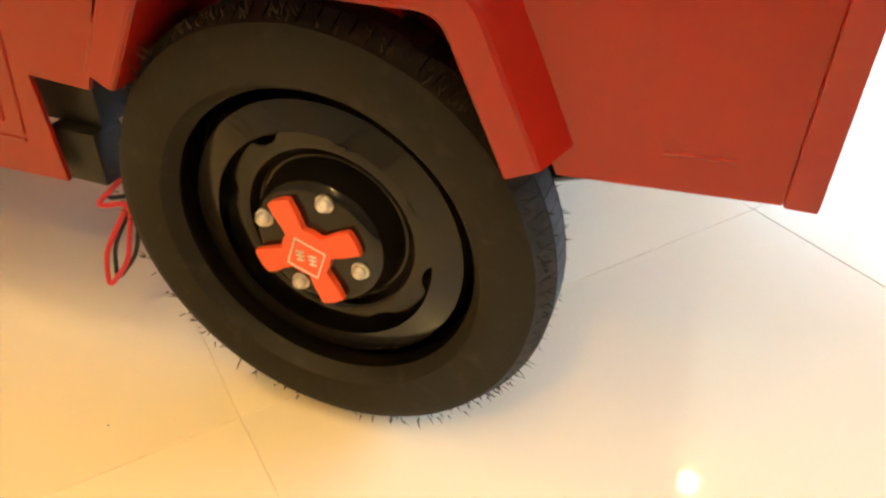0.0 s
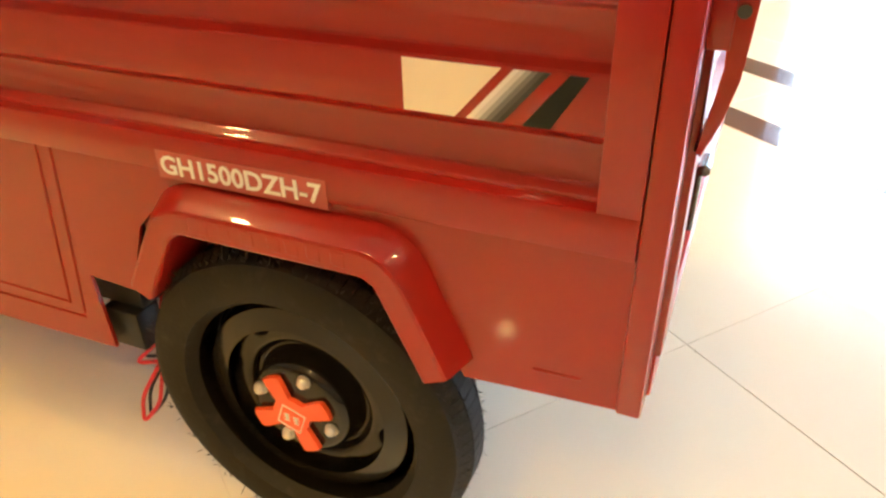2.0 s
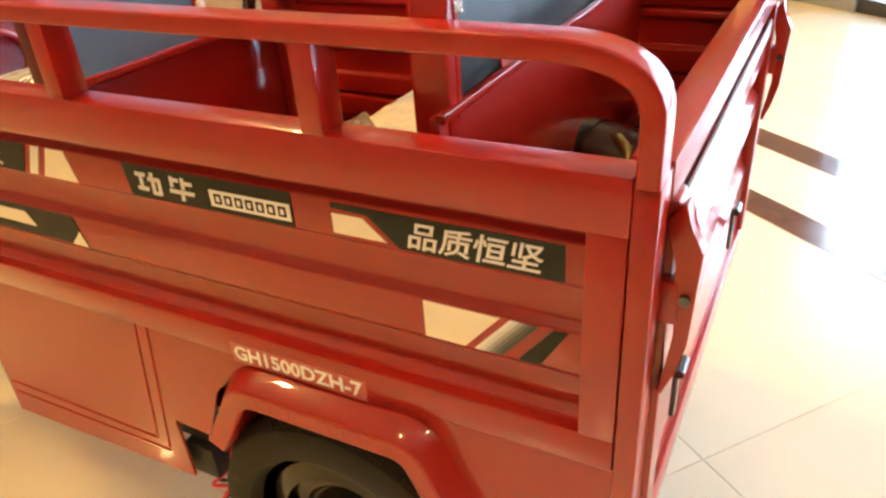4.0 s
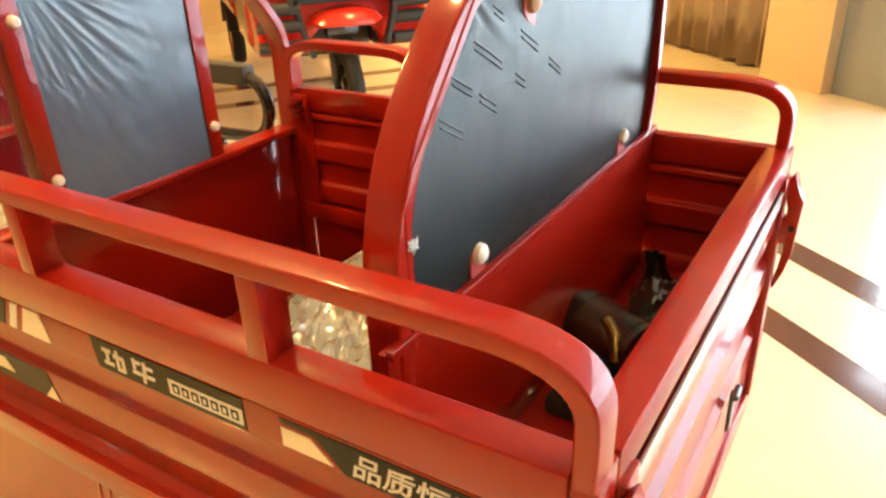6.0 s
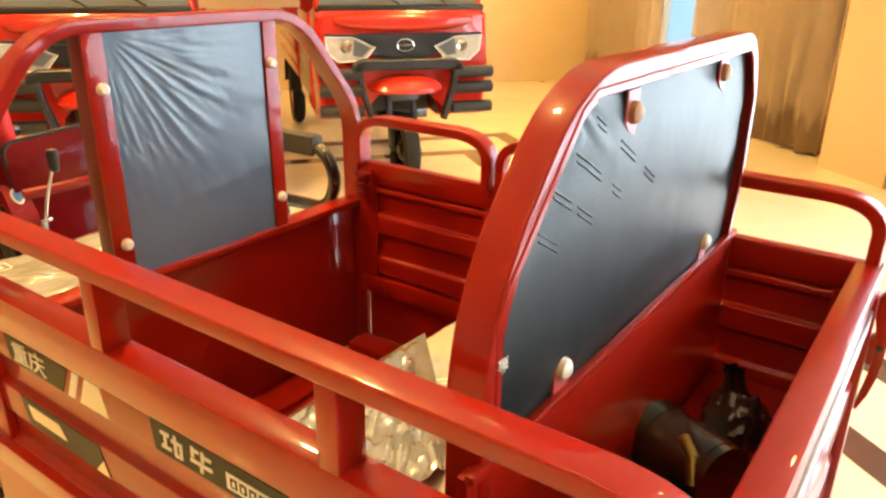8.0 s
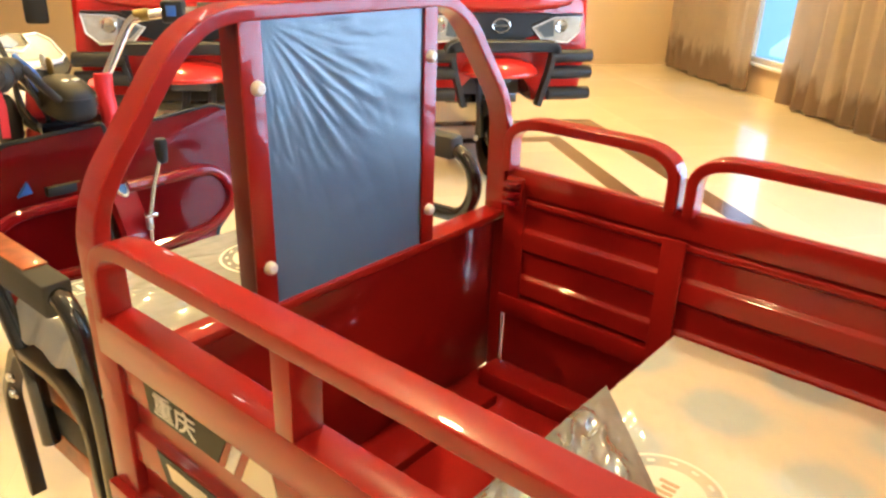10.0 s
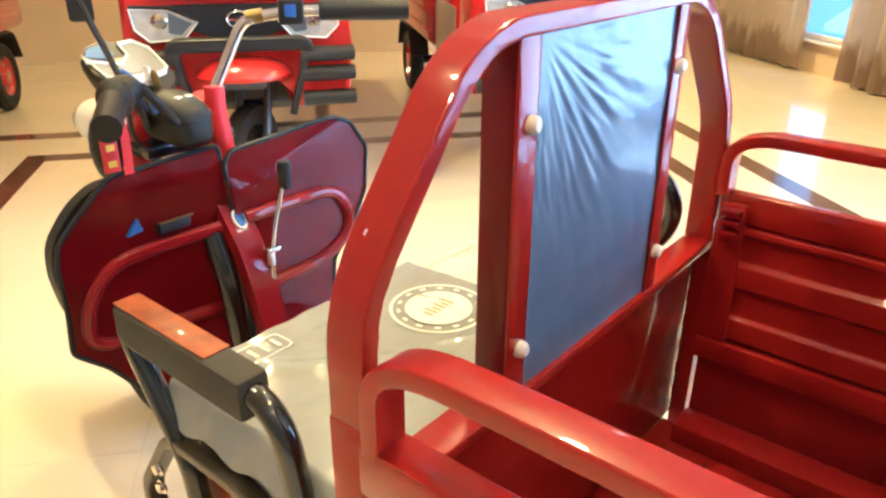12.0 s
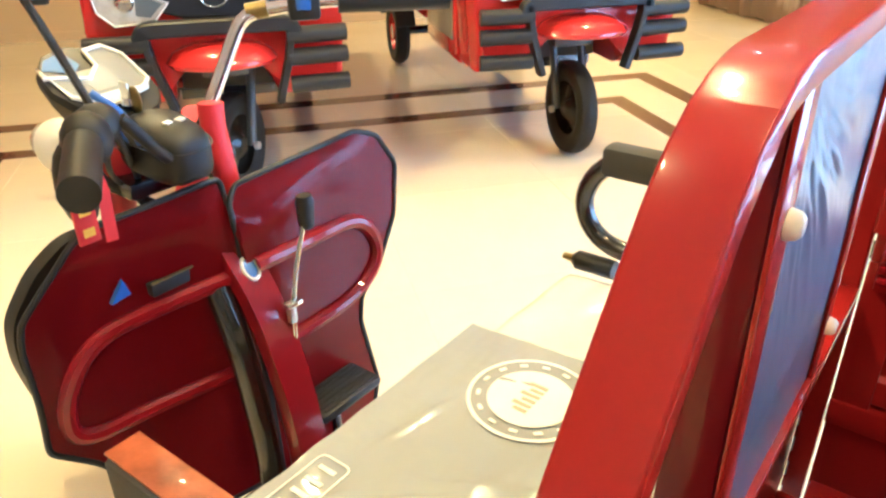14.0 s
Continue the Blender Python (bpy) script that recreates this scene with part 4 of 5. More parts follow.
seat2 = part("passenger_seat", cushion(-0.664, -0.205, 0.63, far(0.63), 0.63, 0.712, 0.002, 4), SEAT_WHITE, trike, "pale padded passenger seat wrapped in clear film", 180)


def wrapped(s, t):
    """Clear film round the seat: smooth on top, crumpled towards the near front corner, hanging over the edges."""
    x, y = -0.775 + 0.575 * s, 0.50 + 1.00 * t
    z, over = 0.728, 0.0
    if x < -0.668:
        over = -0.668 - x
        x, z = -0.668 - 0.10 * over, z - over
    if y < 0.625:
        drop = 0.625 - y
        y, z = 0.625 + 0.02 * drop, z - drop
    z = max(z, 0.60)
    rough = math.exp(-max(0, t - 0.42) ** 2 / 0.045) * (0.12 + 0.88 * math.exp(-((s - 0.18) / 0.26) ** 2)) + 0.06
    c = Vector((x * 20 + y * 9, y * 6 - x * 3, z * 14))
    n = 1 - abs(noise.noise(c)) * 2 + 0.7 * (1 - 2 * abs(noise.noise(c * 2.1))) + 0.35 * abs(noise.noise(c * 4.4))
    lift = 0.011 * rough * max(0, n)
    return Vector((x - (lift if over else 0), y, z + (0 if over else lift)))


part("seat_wrap", sheet(110, 160, wrapped), SEAT_WRAP, seat2, "crinkled clear plastic wrap with bright reflections", 40)


def folded(s, t):
    """A loose crumpled fold of the film, bunched on the near front corner of the seat."""
    x = -0.671 + 0.30 * s
    y = 0.627 + (1.196 - (x + 0.651) * 1.05 - 0.627) * t
    c = Vector((x * 24 + y * 13, y * 7 - x * 5, 3))
    n = 1 - 2 * abs(noise.noise(c)) + 0.6 * (1 - 2 * abs(noise.noise(c * 2.3)))
    edge = min(1, 6 * (1 - t)) * min(1, 8 * s + 0.15)
    return Vector((x, y, 0.7435 + 0.013 * edge * max(0, n) + 0.004 * edge))


part("wrap_fold", sheet(50, 90, folded), FOLD_M, seat2, "bunched silvery fold of clear film", 30)
part("seat_base", box(-0.66, -0.21, 0.632, far(0.632), 0.411, 0.64, 0.01), RED, trike)


def ring_mark(cx, cyy, z, r0, r1, n=48):
    bm = bmesh.new()
    g = []
    for i in range(n):
        a = 2 * math.pi * i / n
        g.append([bm.verts.new((cx + r * math.cos(a), cyy + r * math.sin(a), z)) for r in (r0, r1)])
    for i in range(n):
        bm.faces.new((g[i][0], g[i][1], g[(i + 1) % n][1], g[(i + 1) % n][0]))
    return bm


for cx, cyy, z, par in ((-1.478, 1.075, 0.7965, trike), (-0.472, 1.02, 0.742, trike)):
    part("seal_ring", ring_mark(cx, cyy, z, 0.088, 0.094), WHITE_STK, par, "", 0)
    part("seal_ring", ring_mark(cx, cyy, z, 0.0, 0.064), SEAL_M, par, "", 0)
    for i in range(6):
        part("seal_bar", box(cx - 0.01 - (i % 2) * 0.008, cx + 0.012, cyy - 0.035 + i * 0.012, cyy - 0.028 + i * 0.012, z + 0.0004, z + 0.001), SEAL_INK, par, "", 0)
    for i in range(14):
        a = 2 * math.pi * i / 14
        part("seal_dot", moved(box(-0.006, 0.006, -0.003, 0.003, 0.0002, 0.0008), pose(cx + 0.077 * math.cos(a), cyy + 0.077 * math.sin(a), z, 0, 0, math.degrees(a) + 90)), WHITE_STK, par, "", 0)

# driver's bench seat
seat = part("driver_seat", cushion(-1.655, -1.215, 0.618, far(0.62), 0.68, 0.780, 0.0, 9), SEAT_WHITE, trike, "pale vinyl bench seat half covered by grey film", 180)
part("seat_skirt", box(-1.65, -1.22, 0.630, far(0.632), 0.62, 0.705, 0.012), FLOORMAT, trike)
part("seat_box", box(-1.60, -1.215, 0.66, far(0.66), 0.27, 0.63, 0.008), RED, trike)


def filmed(s, t):
    y = 0.598 + 0.592 * t + 0.03 * s * (1 if t > 0.5 else 0)
    x = -1.662 + 0.44 * s
    z = 0.7925 + 0.0025 * noise.noise(Vector((x * 14, y * 10, 5))) + 0.0016 * math.sin(y * 60 + x * 40) * math.exp(-((t - 0.3) / 0.3) ** 2) + 0.0022 * abs(noise.noise(Vector((x * 46, y * 13, 2))))
    z += 0.003 * abs(noise.noise(Vector((x * 22 + y * 9, y * 5, 8)))) * (0.4 + 0.6 * abs(2 * t - 1))
    for cx, cy, ang, ln in ((-1.60, 0.72, 1.1, 0.16), (-1.52, 0.80, 0.75, 0.20), (-1.58, 0.95, 1.35, 0.14), (-1.42, 0.90, 0.5, 0.18), (-1.36, 1.05, 1.0, 0.15), (-1.50, 1.10, 0.3, 0.10)):
        u = (x - cx) * math.cos(ang) + (y - cy) * math.sin(ang)
        v = (y - cy) * math.cos(ang) - (x - cx) * math.sin(ang)
        z += 0.0036 * math.exp(-(v / 0.005) ** 2) * math.exp(-(u / (0.5 * ln)) ** 4)
    if t < 0.05:
        z -= 0.06 * (1 - t / 0.05) + 0.01 * math.sin(x * 50)
    return Vector((x, y, z))


part("seat_film", sheet(80, 100, filmed), SEAT_FILM, trike, "grey protective film with printed seal", 180)
lab = rounded([(-1.640, 0.705, 0.7965), (-1.640, 0.815, 0.7965), (-1.588, 0.815, 0.7965), (-1.588, 0.705, 0.7965)], 0.012)
seat_label = part("label_frame", sweep(lab, flat(0.003, 0.001, 0.0002), None, True), WHITE_STK, trike, "", 0)
for i in range(4):
    y = 0.720 + i * 0.024
    part("label_mark", box(-1.628, -1.600, y, y + 0.007, 0.7965, 0.7972), WHITE_STK, seat_label, "", 0)
# armrests
for sgn in (1, -1):
    def ya(v):
        return v if sgn > 0 else far(v)
    y = ya(0.60)
    loop = rounded([(-1.58, y, 0.50), (-1.60, y, 0.665), (-1.750, y, 0.897), (-1.345, y, 0.897), (-1.305, y, 0.70), (-1.305, y, 0.45)], [0.03, 0.07, 0.07, 0.06], 6)
    if sgn < 0:
        loop = rounded([(-1.43, y, 0.815), (-1.60, y, 0.815), (-1.655, y, 0.90), (-1.60, y, 1.000), (-1.27, y, 0.995), (-1.222, y, 0.915), (-1.262, y, 0.820), (-1.43, y, 0.815)], [0.07, 0.06, 0.07, 0.07, 0.06, 0.05], 6)
        part("armrest_stay", tube([(-1.45, y, 0.815), (-1.45, y, 0.60)], 0.019), BLACK, trike)
    part("armrest_tube", tube(loop, 0.019), BLACK, trike, "glossy black bent armrest tube")
    if sgn > 0:
        pad = part("armrest_pad", box(-1.718, -1.395, y - 0.026, y + 0.026, 0.860, 0.925, 0.008), GREY_FOAM, trike, "dark foam armrest pad with orange tape")
        part("armrest_tape", box(-1.721, -1.478, y - 0.020, y + 0.024, 0.9255, 0.9285, 0.001), TAPE, pad, "worn orange tape")
        low = rounded([(-1.735, y, 0.28), (-1.755, y, 0.545), (-1.645, y, 0.700), (-1.45, y, 0.705), (-1.36, y, 0.66), (-1.34, y, 0.40)], [0.03, 0.03, 0.05, 0.04], 4)
        part("step_strap", sweep(low, rrect(0.034, 0.020, 0.004), (0, 1, 0)), BRONZE, trike, "dark bronze bent steel step strap", 50)
        for z in (0.585, 0.545):
            part("strap_bolt", lathe([(0, -0.010), (0.009, -0.010), (0.010, -0.004), (0.014, -0.003), (0.014, 0.0)], "Y", (-1.690, y - 0.012, z + 0.03), 12), CHROME, trike)
        part("side_board", box(-1.66, -1.36, y + 0.022, y + 0.030, 0.575, 0.640, 0.003), TAPE, trike, "worn orange taped side board")
        part("side_board", box(-1.66, -1.36, y + 0.022, y + 0.030, 0.500, 0.573, 0.003), GREY_FOAM, trike)
        part("side_board", box(-1.66, -1.36, y + 0.022, y + 0.030, 0.440, 0.498, 0.003), TAPE, trike)
    else:
        part("armrest_pad", box(-1.605, -1.29, y - 0.026, y + 0.026, 0.968, 1.028, 0.012), GREY_FOAM, trike, "dark foam armrest pad")
        part("peg", lathe([(0, -0.03), (0.012, -0.03), (0.02, -0.02), (0.02, 0.06), (0, 0.06)], "X", (-1.625, y, 0.770), 14), PLASTIC, trike)
        part("peg_tip", lathe([(0, -0.055), (0.007, -0.053), (0.009, -0.03), (0, -0.03)], "X", (-1.625, y, 0.770), 12), BRASS, trike)

# foot board and leg shield
part("foot_board", box(-2.12, -1.62, 0.86, far(0.86), 0.255, 0.285, 0.008), FLOORMAT, trike, "black rubber foot board")


def shield_half(sgn):
    """One half of the leg shield: a shell with a turned rim and a pressed loop."""
    if sgn > 0:
        rim = [(1.074, 0.985), (0.942, 0.971), (0.835, 0.960), (0.795, 0.935), (0.752, 0.892), (0.702, 0.836), (0.692, 0.79), (0.691, 0.68), (0.682, 0.578), (0.748, 0.518), (0.83, 0.40), (0.87, 0.28), (1.078, 0.28)]
    else:
        rim = [(1.072, 0.935), (1.098, 0.966), (1.389, 0.998), (1.440, 0.978), (1.493, 0.900), (1.480, 0.78), (1.424, 0.680), (1.357, 0.615), (1.347, 0.555), (1.385, 0.370), (1.36, 0.28), (1.072, 0.28)]

    def bulge(y, z):
        return (-2.125 - 0.24 * (MID - y) if y < MID else -2.105 + 0.035 * (y - MID)) + 0.02 * (0.9 - z) - 0.40 * max(0, z - (0.922 if y < MID else 0.868 + 0.32 * (y - MID)))
    bm = bmesh.new()
    ends = [((rim[0][0] + rim[-1][0]) / 2, (rim[0][1] + rim[-1][1]) / 2)]
    rim = [(p.x, p.y) for p in rounded([(y, z, 0) for y, z in ends + rim + ends], 0.014, 4)][:-1]
    path = [Vector((bulge(y, z), y, z)) for y, z in rim]
    c = Vector((0, sum(p.y for p in path) / len(path), sum(p.z for p in path) / len(path)))
    rings = []
    for k in range(21):
        f = k / 20
        ring = []
        dense = []
        for i, p in enumerate(path):
            q = path[(i + 1) % len(path)]
            for s in range(4):
                dense.append(p.lerp(q, s / 4))
        for p in dense:
            y, z = c.y + (p.y - c.y) * f, c.z + (p.z - c.z) * f
            ring.append(bm.verts.new((bulge(y, z), y, z)))
            if f == 0:
                break
        rings.append(ring)
    for p, q in zip(rings, rings[1:]):
        n = len(q)
        for i in range(n):
            if len(p) == 1:
                bm.faces.new((p[0], q[i], q[(i + 1) % n]))
            else:
                bm.faces.new((p[i], q[i], q[(i + 1) % n], p[(i + 1) % n]))
    bmesh.ops.solidify(bm, geom=bm.faces[:], thickness=0.012)
    sh = part("leg_shield", bm, SHIELD_RED, trike, "glossy maroon moulded leg shield half", 30)
    part("shield_rim", tube(path + path[:1], 0.0058, 10), PLASTIC, sh, "thin black rubber edging")
    if sgn > 0:
        lp = [(1.05, 0.795), (0.90, 0.786), (0.790, 0.768), (0.725, 0.670), (0.722, 0.575), (0.88, 0.588), (1.03, 0.588)]
    else:
        lp = [(1.09, 0.812), (1.22, 0.812), (1.375, 0.815), (1.430, 0.700), (1.345, 0.628), (1.171, 0.616), (1.10, 0.612)]
    loop = rounded([(bulge(y, z) + 0.001, y, z) for y, z in lp], 0.07, 8)
    part("pressed_loop", sweep(loop, circle(0.017, 10)), SHIELD_RED, sh, "")
    return sh, bulge


sh, bulge = shield_half(1)
# front shell of the shield, a little wider
shell = rounded([(1.0, 0.60, 0), (1.0, 0.93, 0), (0.82, 0.935, 0), (0.755, 0.895, 0), (0.698, 0.825, 0), (0.690, 0.75, 0), (0.705, 0.655, 0), (0.74, 0.60, 0), (0.82, 0.56, 0), (1.0, 0.56, 0), (1.0, 0.59, 0)], 0.03, 4)
part("shield_shell", slab([(p.x, p.y) for p in shell], -2.275, -2.240, "yz", 0.010), PLASTIC, trike, "black front shell of the leg shield")
shield_half(-1)
vent = part("shield_vent", box(-2.170, -2.146, 0.90, 0.985, 0.815, 0.840, 0.002), PLASTIC, trike)
part("vent_line", box(-2.147, -2.143, 0.90, 0.985, 0.841, 0.845), BRASS, vent, "", 0)
part("warning_mark", slab([(0.835, 0.825), (0.872, 0.83), (0.862, 0.862)], -2.178, -2.168, "yz"), BLUE_M, trike, "small blue triangle mark", 0)
# centre column
colm = rounded([(-2.21, MID + 0.005, 0.90), (-2.16, MID + 0.005, 0.84), (-2.07, MID + 0.005, 0.72), (-2.01, MID + 0.005, 0.50), (-2.0, MID + 0.005, 0.28)], 0.1, 5)
part("centre_column", sweep(colm, [(-0.035, -0.03), (0.035, -0.03), (0.038, 0.0), (0.026, 0.022), (-0.026, 0.022), (-0.038, 0.0)], (0, 1, 0)), SHIELD_RED, trike, "maroon centre column with a small round badge", 30)
# black tube put in for the dark gap left of the column
part("column_gap", tube(rounded([(-2.14, MID - 0.045, 0.78), (-2.09, MID - 0.052, 0.68), (-2.05, MID - 0.055, 0.45), (-2.05, MID - 0.055, 0.29)], 0.1), 0.027), BLACK, trike)
BADGE = pose(-2.100, MID + 0.006, 0.812, 0, -37, 0)
badge = part("column_badge", moved(lathe([(0, 0.004), (0.022, 0.004), (0.024, 0)], "X", (0, 0, 0), 24), BADGE @ Matrix.Diagonal((0.8, 0.55, 0.85, 1))), BLUE_M, trike, "round blue and white badge")
part("column_badge_ring", moved(lathe([(0.024, 0), (0.0245, 0.005), (0.031, 0.005), (0.033, -0.004)], "X", (0, 0, 0), 24), BADGE @ Matrix.Diagonal((0.8, 0.55, 0.85, 1))), WHITE_PL, badge)
# gear lever
lever = part("gear_lever", tube(rounded([(-2.03, 1.105, 0.66), (-2.03, 1.11, 0.74), (-2.035, 1.135, 0.82), (-2.03, 1.160, 0.895)], 0.03), 0.0055), CHROME, trike, "bent chrome gear lever")
part("lever_knob", lathe([(0, 0.035), (0.014, 0.033), (0.018, 0.02), (0.014, -0.03), (0.009, -0.035), (0, -0.035)], "Z", (-2.03, 1.167, 0.915), 14), PLASTIC, lever, "black lever knob")
part("lever_bracket", box(-2.038, -2.024, 1.098, 1.114, 0.70, 0.745, 0.003), STEEL, trike)
part("lever_bracket", box(-2.043, -2.018, 1.090, 1.128, 0.738, 0.748, 0.003), CHROME, trike)
pedal = part("brake_pedal", box(-2.085, -1.985, 1.118, 1.300, 0.448, 0.474, 0.012), PLASTIC, trike, "black ribbed brake pedal")
for k in range(6):
    part("pedal_rib", box(-2.070 + k * 0.014, -2.064 + k * 0.014, 1.132, 1.286, 0.4735, 0.4775, 0.001), PLASTIC, pedal)
part("pedal_arm", tube([(-2.05, 1.20, 0.452), (-2.03, 1.20, 0.285)], 0.012), BLACK, pedal)

# steering head, forks, front wheel
part("front_wheel_tyre", lathe([(0.16, -0.03), (0.175, -0.044), (0.21, -0.05), (0.246, -0.04), (0.256, -0.02), (0.258, 0), (0.256, 0.02), (0.246, 0.04), (0.21, 0.05), (0.175, 0.044), (0.16, 0.03)], "Y", (-2.62, MID, 0.258), 48), RUBBER, trike, "black front tyre")
part("front_rim", lathe([(0.16, -0.03), (0.165, 0.0), (0.12, 0.01), (0.03, 0.03), (0, 0.03)], "Y", (-2.62, MID, 0.258), 40), RIM_BLACK, trike)
part("front_rim", lathe([(0.16, 0.03), (0.165, 0.0), (0.12, -0.01), (0.03, -0.03), (0, -0.03)], "Y", (-2.62, MID, 0.258), 40), RIM_BLACK, trike)
for y in (MID - 0.085, MID + 0.085):
    part("fork_leg", tube([(-2.62, y, 0.258), (-2.33, y, 0.98)], 0.02), CHROME, trike)
    part("fork_cover", tube([(-2.45, y, 0.69), (-2.30, y, 1.06)], 0.032), TAG_RED, trike, "red plastic fork cover")
fend = rounded([(-2.93, MID, 0.30), (-2.86, MID, 0.52), (-2.62, MID, 0.59), (-2.40, MID, 0.50)], 0.15, 8)
part("front_fender", sweep(fend, [(-0.075, -0.03), (-0.06, 0.008), (0, 0.018), (0.06, 0.008), (0.075, -0.03), (0.06, -0.002), (0, 0.01), (-0.06, -0.002)], (0, 1, 0)), TRUCK_RED, trike)
part("stem_sleeve", tube([(-2.207, 1.122, 1.105), (-2.205, 1.118, 1.06), (-2.195, 1.125, 0.93)], 0.024, 14), TAG_RED, trike, "red plastic stem sleeve")
part("steering_yoke", box(-2.36, -2.24, MID - 0.12, MID + 0.12, 0.955, 0.99, 0.01), BLACK, trike)
# handlebar, turned slightly
part("handlebar", tube(rounded([(-1.99, 0.765, 1.15), (-2.12, 0.86, 1.165), (-2.25, 0.985, 1.02), (-2.26, 1.10, 1.00), (-2.225, 1.235, 1.245), (-2.14, 1.34, 1.262), (-1.98, 1.52, 1.26)], [0.04, 0.05, 0.05, 0.035, 0.05], 6), 0.0135), CHROME, trike, "bent chrome handlebar")
for p0, p1 in (((-1.885, 0.70, 1.148), (-2.03, 0.79, 1.158)), ((-2.11, 1.375, 1.262), (-1.965, 1.535, 1.26))):
    d = (Vector(p1) - Vector(p0)).normalized()
    part("hand_grip", tube([Vector(p0), Vector(p0) + d * 0.006, Vector(p1) - d * 0.03, Vector(p1)], 0.025, 16), PLASTIC, trike, "black rubber hand grip")
part("grip_flange", ball(0.035, 0.035, 0.04, (-2.04, 0.80, 1.158)), PLASTIC, trike)
part("switch_box", moved(box(-0.035, 0.035, -0.03, 0.03, -0.03, 0.03, 0.008), pose(-2.15, 1.322, 1.262, 0, 0, -40)), PLASTIC, trike, "black switch box with a blue button")
part("switch_button", moved(box(0.0355, 0.039, -0.015, 0.012, -0.01, 0.018, 0.002), pose(-2.15, 1.322, 1.262, 0, 0, -40)), BLUE_M, trike)
part("bar_sleeve", tube([(-2.222, 1.243, 1.247), (-2.195, 1.272, 1.253)], 0.0165), BRASS, trike)
part("switch_box", ball(0.034, 0.034, 0.03, (-2.09, 0.845, 1.16), 16), PLASTIC, trike)
part("brake_lever", tube(rounded([(-2.07, 0.87, 1.165), (-2.06, 0.90, 1.12), (-2.09, 0.945, 1.075)], 0.04), 0.010), PLASTIC, trike)
paper = part("hanging_tag", box(-1.972, -1.966, 0.722, 0.752, 1.045, 1.125, 0.001), TAG_RED, trike, "red paper tag with yellow print")
for z in (1.055, 1.085):
    part("tag_print", box(-1.9655, -1.965, 0.729, 0.745, z, z + 0.012), TAG_YEL, paper, "", 0)
part("ribbon", sweep([(-1.99, 0.77, 1.16), (-1.985, 0.778, 1.10), (-1.98, 0.772, 1.03)], flat(0.018, 0.001, 0.0003), (0, 1, 0)), TAG_RED, trike)
part("cable_tie", tube(rounded([(-2.20, 0.90, 1.175), (-2.17, 0.93, 1.14), (-2.18, 0.955, 1.08)], 0.03), 0.007), BLUE_M, trike)
# instrument cluster
dash = part("instrument_pod", moved(lathe([(0.0, -0.07), (0.07, -0.065), (0.105, -0.02), (0.112, 0.0), (0.108, 0.012), (0.098, 0.014), (0.0, 0.012)], "Z", (0, 0, 0), 12), (pose(-2.365, 1.004, 1.138, 0, 24, 4) @ Matrix.Diagonal((1.08, 0.86, 1.0, 1)))), PLASTIC, trike, "black instrument pod with white-edged silver dials", 30)
DM = (pose(-2.365, 1.004, 1.138, 0, 24, 4) @ Matrix.Diagonal((1.08, 0.86, 1.0, 1)))
dial = [(-0.055, -0.095), (-0.03, -0.10), (-0.005, -0.02), (-0.035, 0.02), (-0.08, 0.03), (-0.085, 0.075), (-0.05, 0.098), (0.03, 0.088), (0.05, 0.06), (0.045, 0.0), (0.06, -0.05), (0.03, -0.09)]
part("dial_face", moved(slab([(a, b) for a, b in dial], 0.0125, 0.0165, "xy"), DM), DIAL_M, dash, "", 0)
part("dial_edge", moved(sweep([(a, b, 0.018) for a, b in dial], circle(0.0045, 8), None, True), DM), WHITE_PL, dash)
part("dial_screen", moved(box(-0.03, 0.03, -0.035, 0.035, 0.0165, 0.0175), DM), surface("dial_screen", (0.36, 0.36, 0.31), 0.2, 0, 0.5), dash, "", 0)
part("dial_glass", moved(slab([(-0.080, -0.062), (-0.055, -0.085), (-0.032, -0.03), (-0.05, -0.004), (-0.092, -0.012)], 0.0125, 0.0150, "xy"), DM), surface("blue_tinted_dial", (0.16, 0.25, 0.42), 0.1, 0, 0.6), dash, "", 0)
bm = ball(1, 1, 1, (0, 0, 0), 32)
for v in bm.verts:
    q = [math.copysign(abs(c) ** 0.62, c) for c in v.co]
    v.co = Vector((-2.190 + 0.082 * q[0], 1.012 + (0.060 - 0.012 * q[0]) * q[1], 1.058 + 0.052 * q[2] - 0.010 * q[0] - 0.006 * abs(q[1])))
cover = part("tank_cover", bm, PLASTIC, trike, "black moulded steering cover", 60)
part("cover_seam", sweep([(-2.190 + 0.0828 * math.copysign(abs(math.cos(a)) ** 0.62, math.cos(a)), 1.012 + (0.0606 - 0.012 * math.cos(a)) * math.copysign(abs(math.sin(a)) ** 0.62, math.sin(a)), 1.072 - 0.010 * math.cos(a)) for a in [2 * math.pi * (i + 0.5) / 40 for i in range(40)]], circle(0.002, 6), None, True), PLASTIC, cover)
for y in (1.02, 1.045):
    part("cover_mark", moved(box(-0.006, 0.006, -0.008, 0.008, 0, 0.003), pose(-2.165, y - 0.018, 1.1045, 0, 8, 20)), WHITE_STK, cover, "", 0)
part("dial_bezel", moved(slab([(0.030, 0.088), (0.052, 0.070), (0.060, 0.020), (0.074, -0.045), (0.052, -0.085), (0.040, -0.060), (0.040, 0.0), (0.046, 0.055)], 0.010, 0.0195, "xy", 0.002), DM), WHITE_PL, dash, "white moulded bezel corner", 0)
part("key_barrel", lathe([(0, 0.012), (0.014, 0.012), (0.016, 0)], "Z", (-2.275, 1.005, 1.120), 14), CHROME, trike)
part("key", box(-2.288, -2.263, 0.997, 1.001, 1.130, 1.160, 0.001), STEEL, trike)
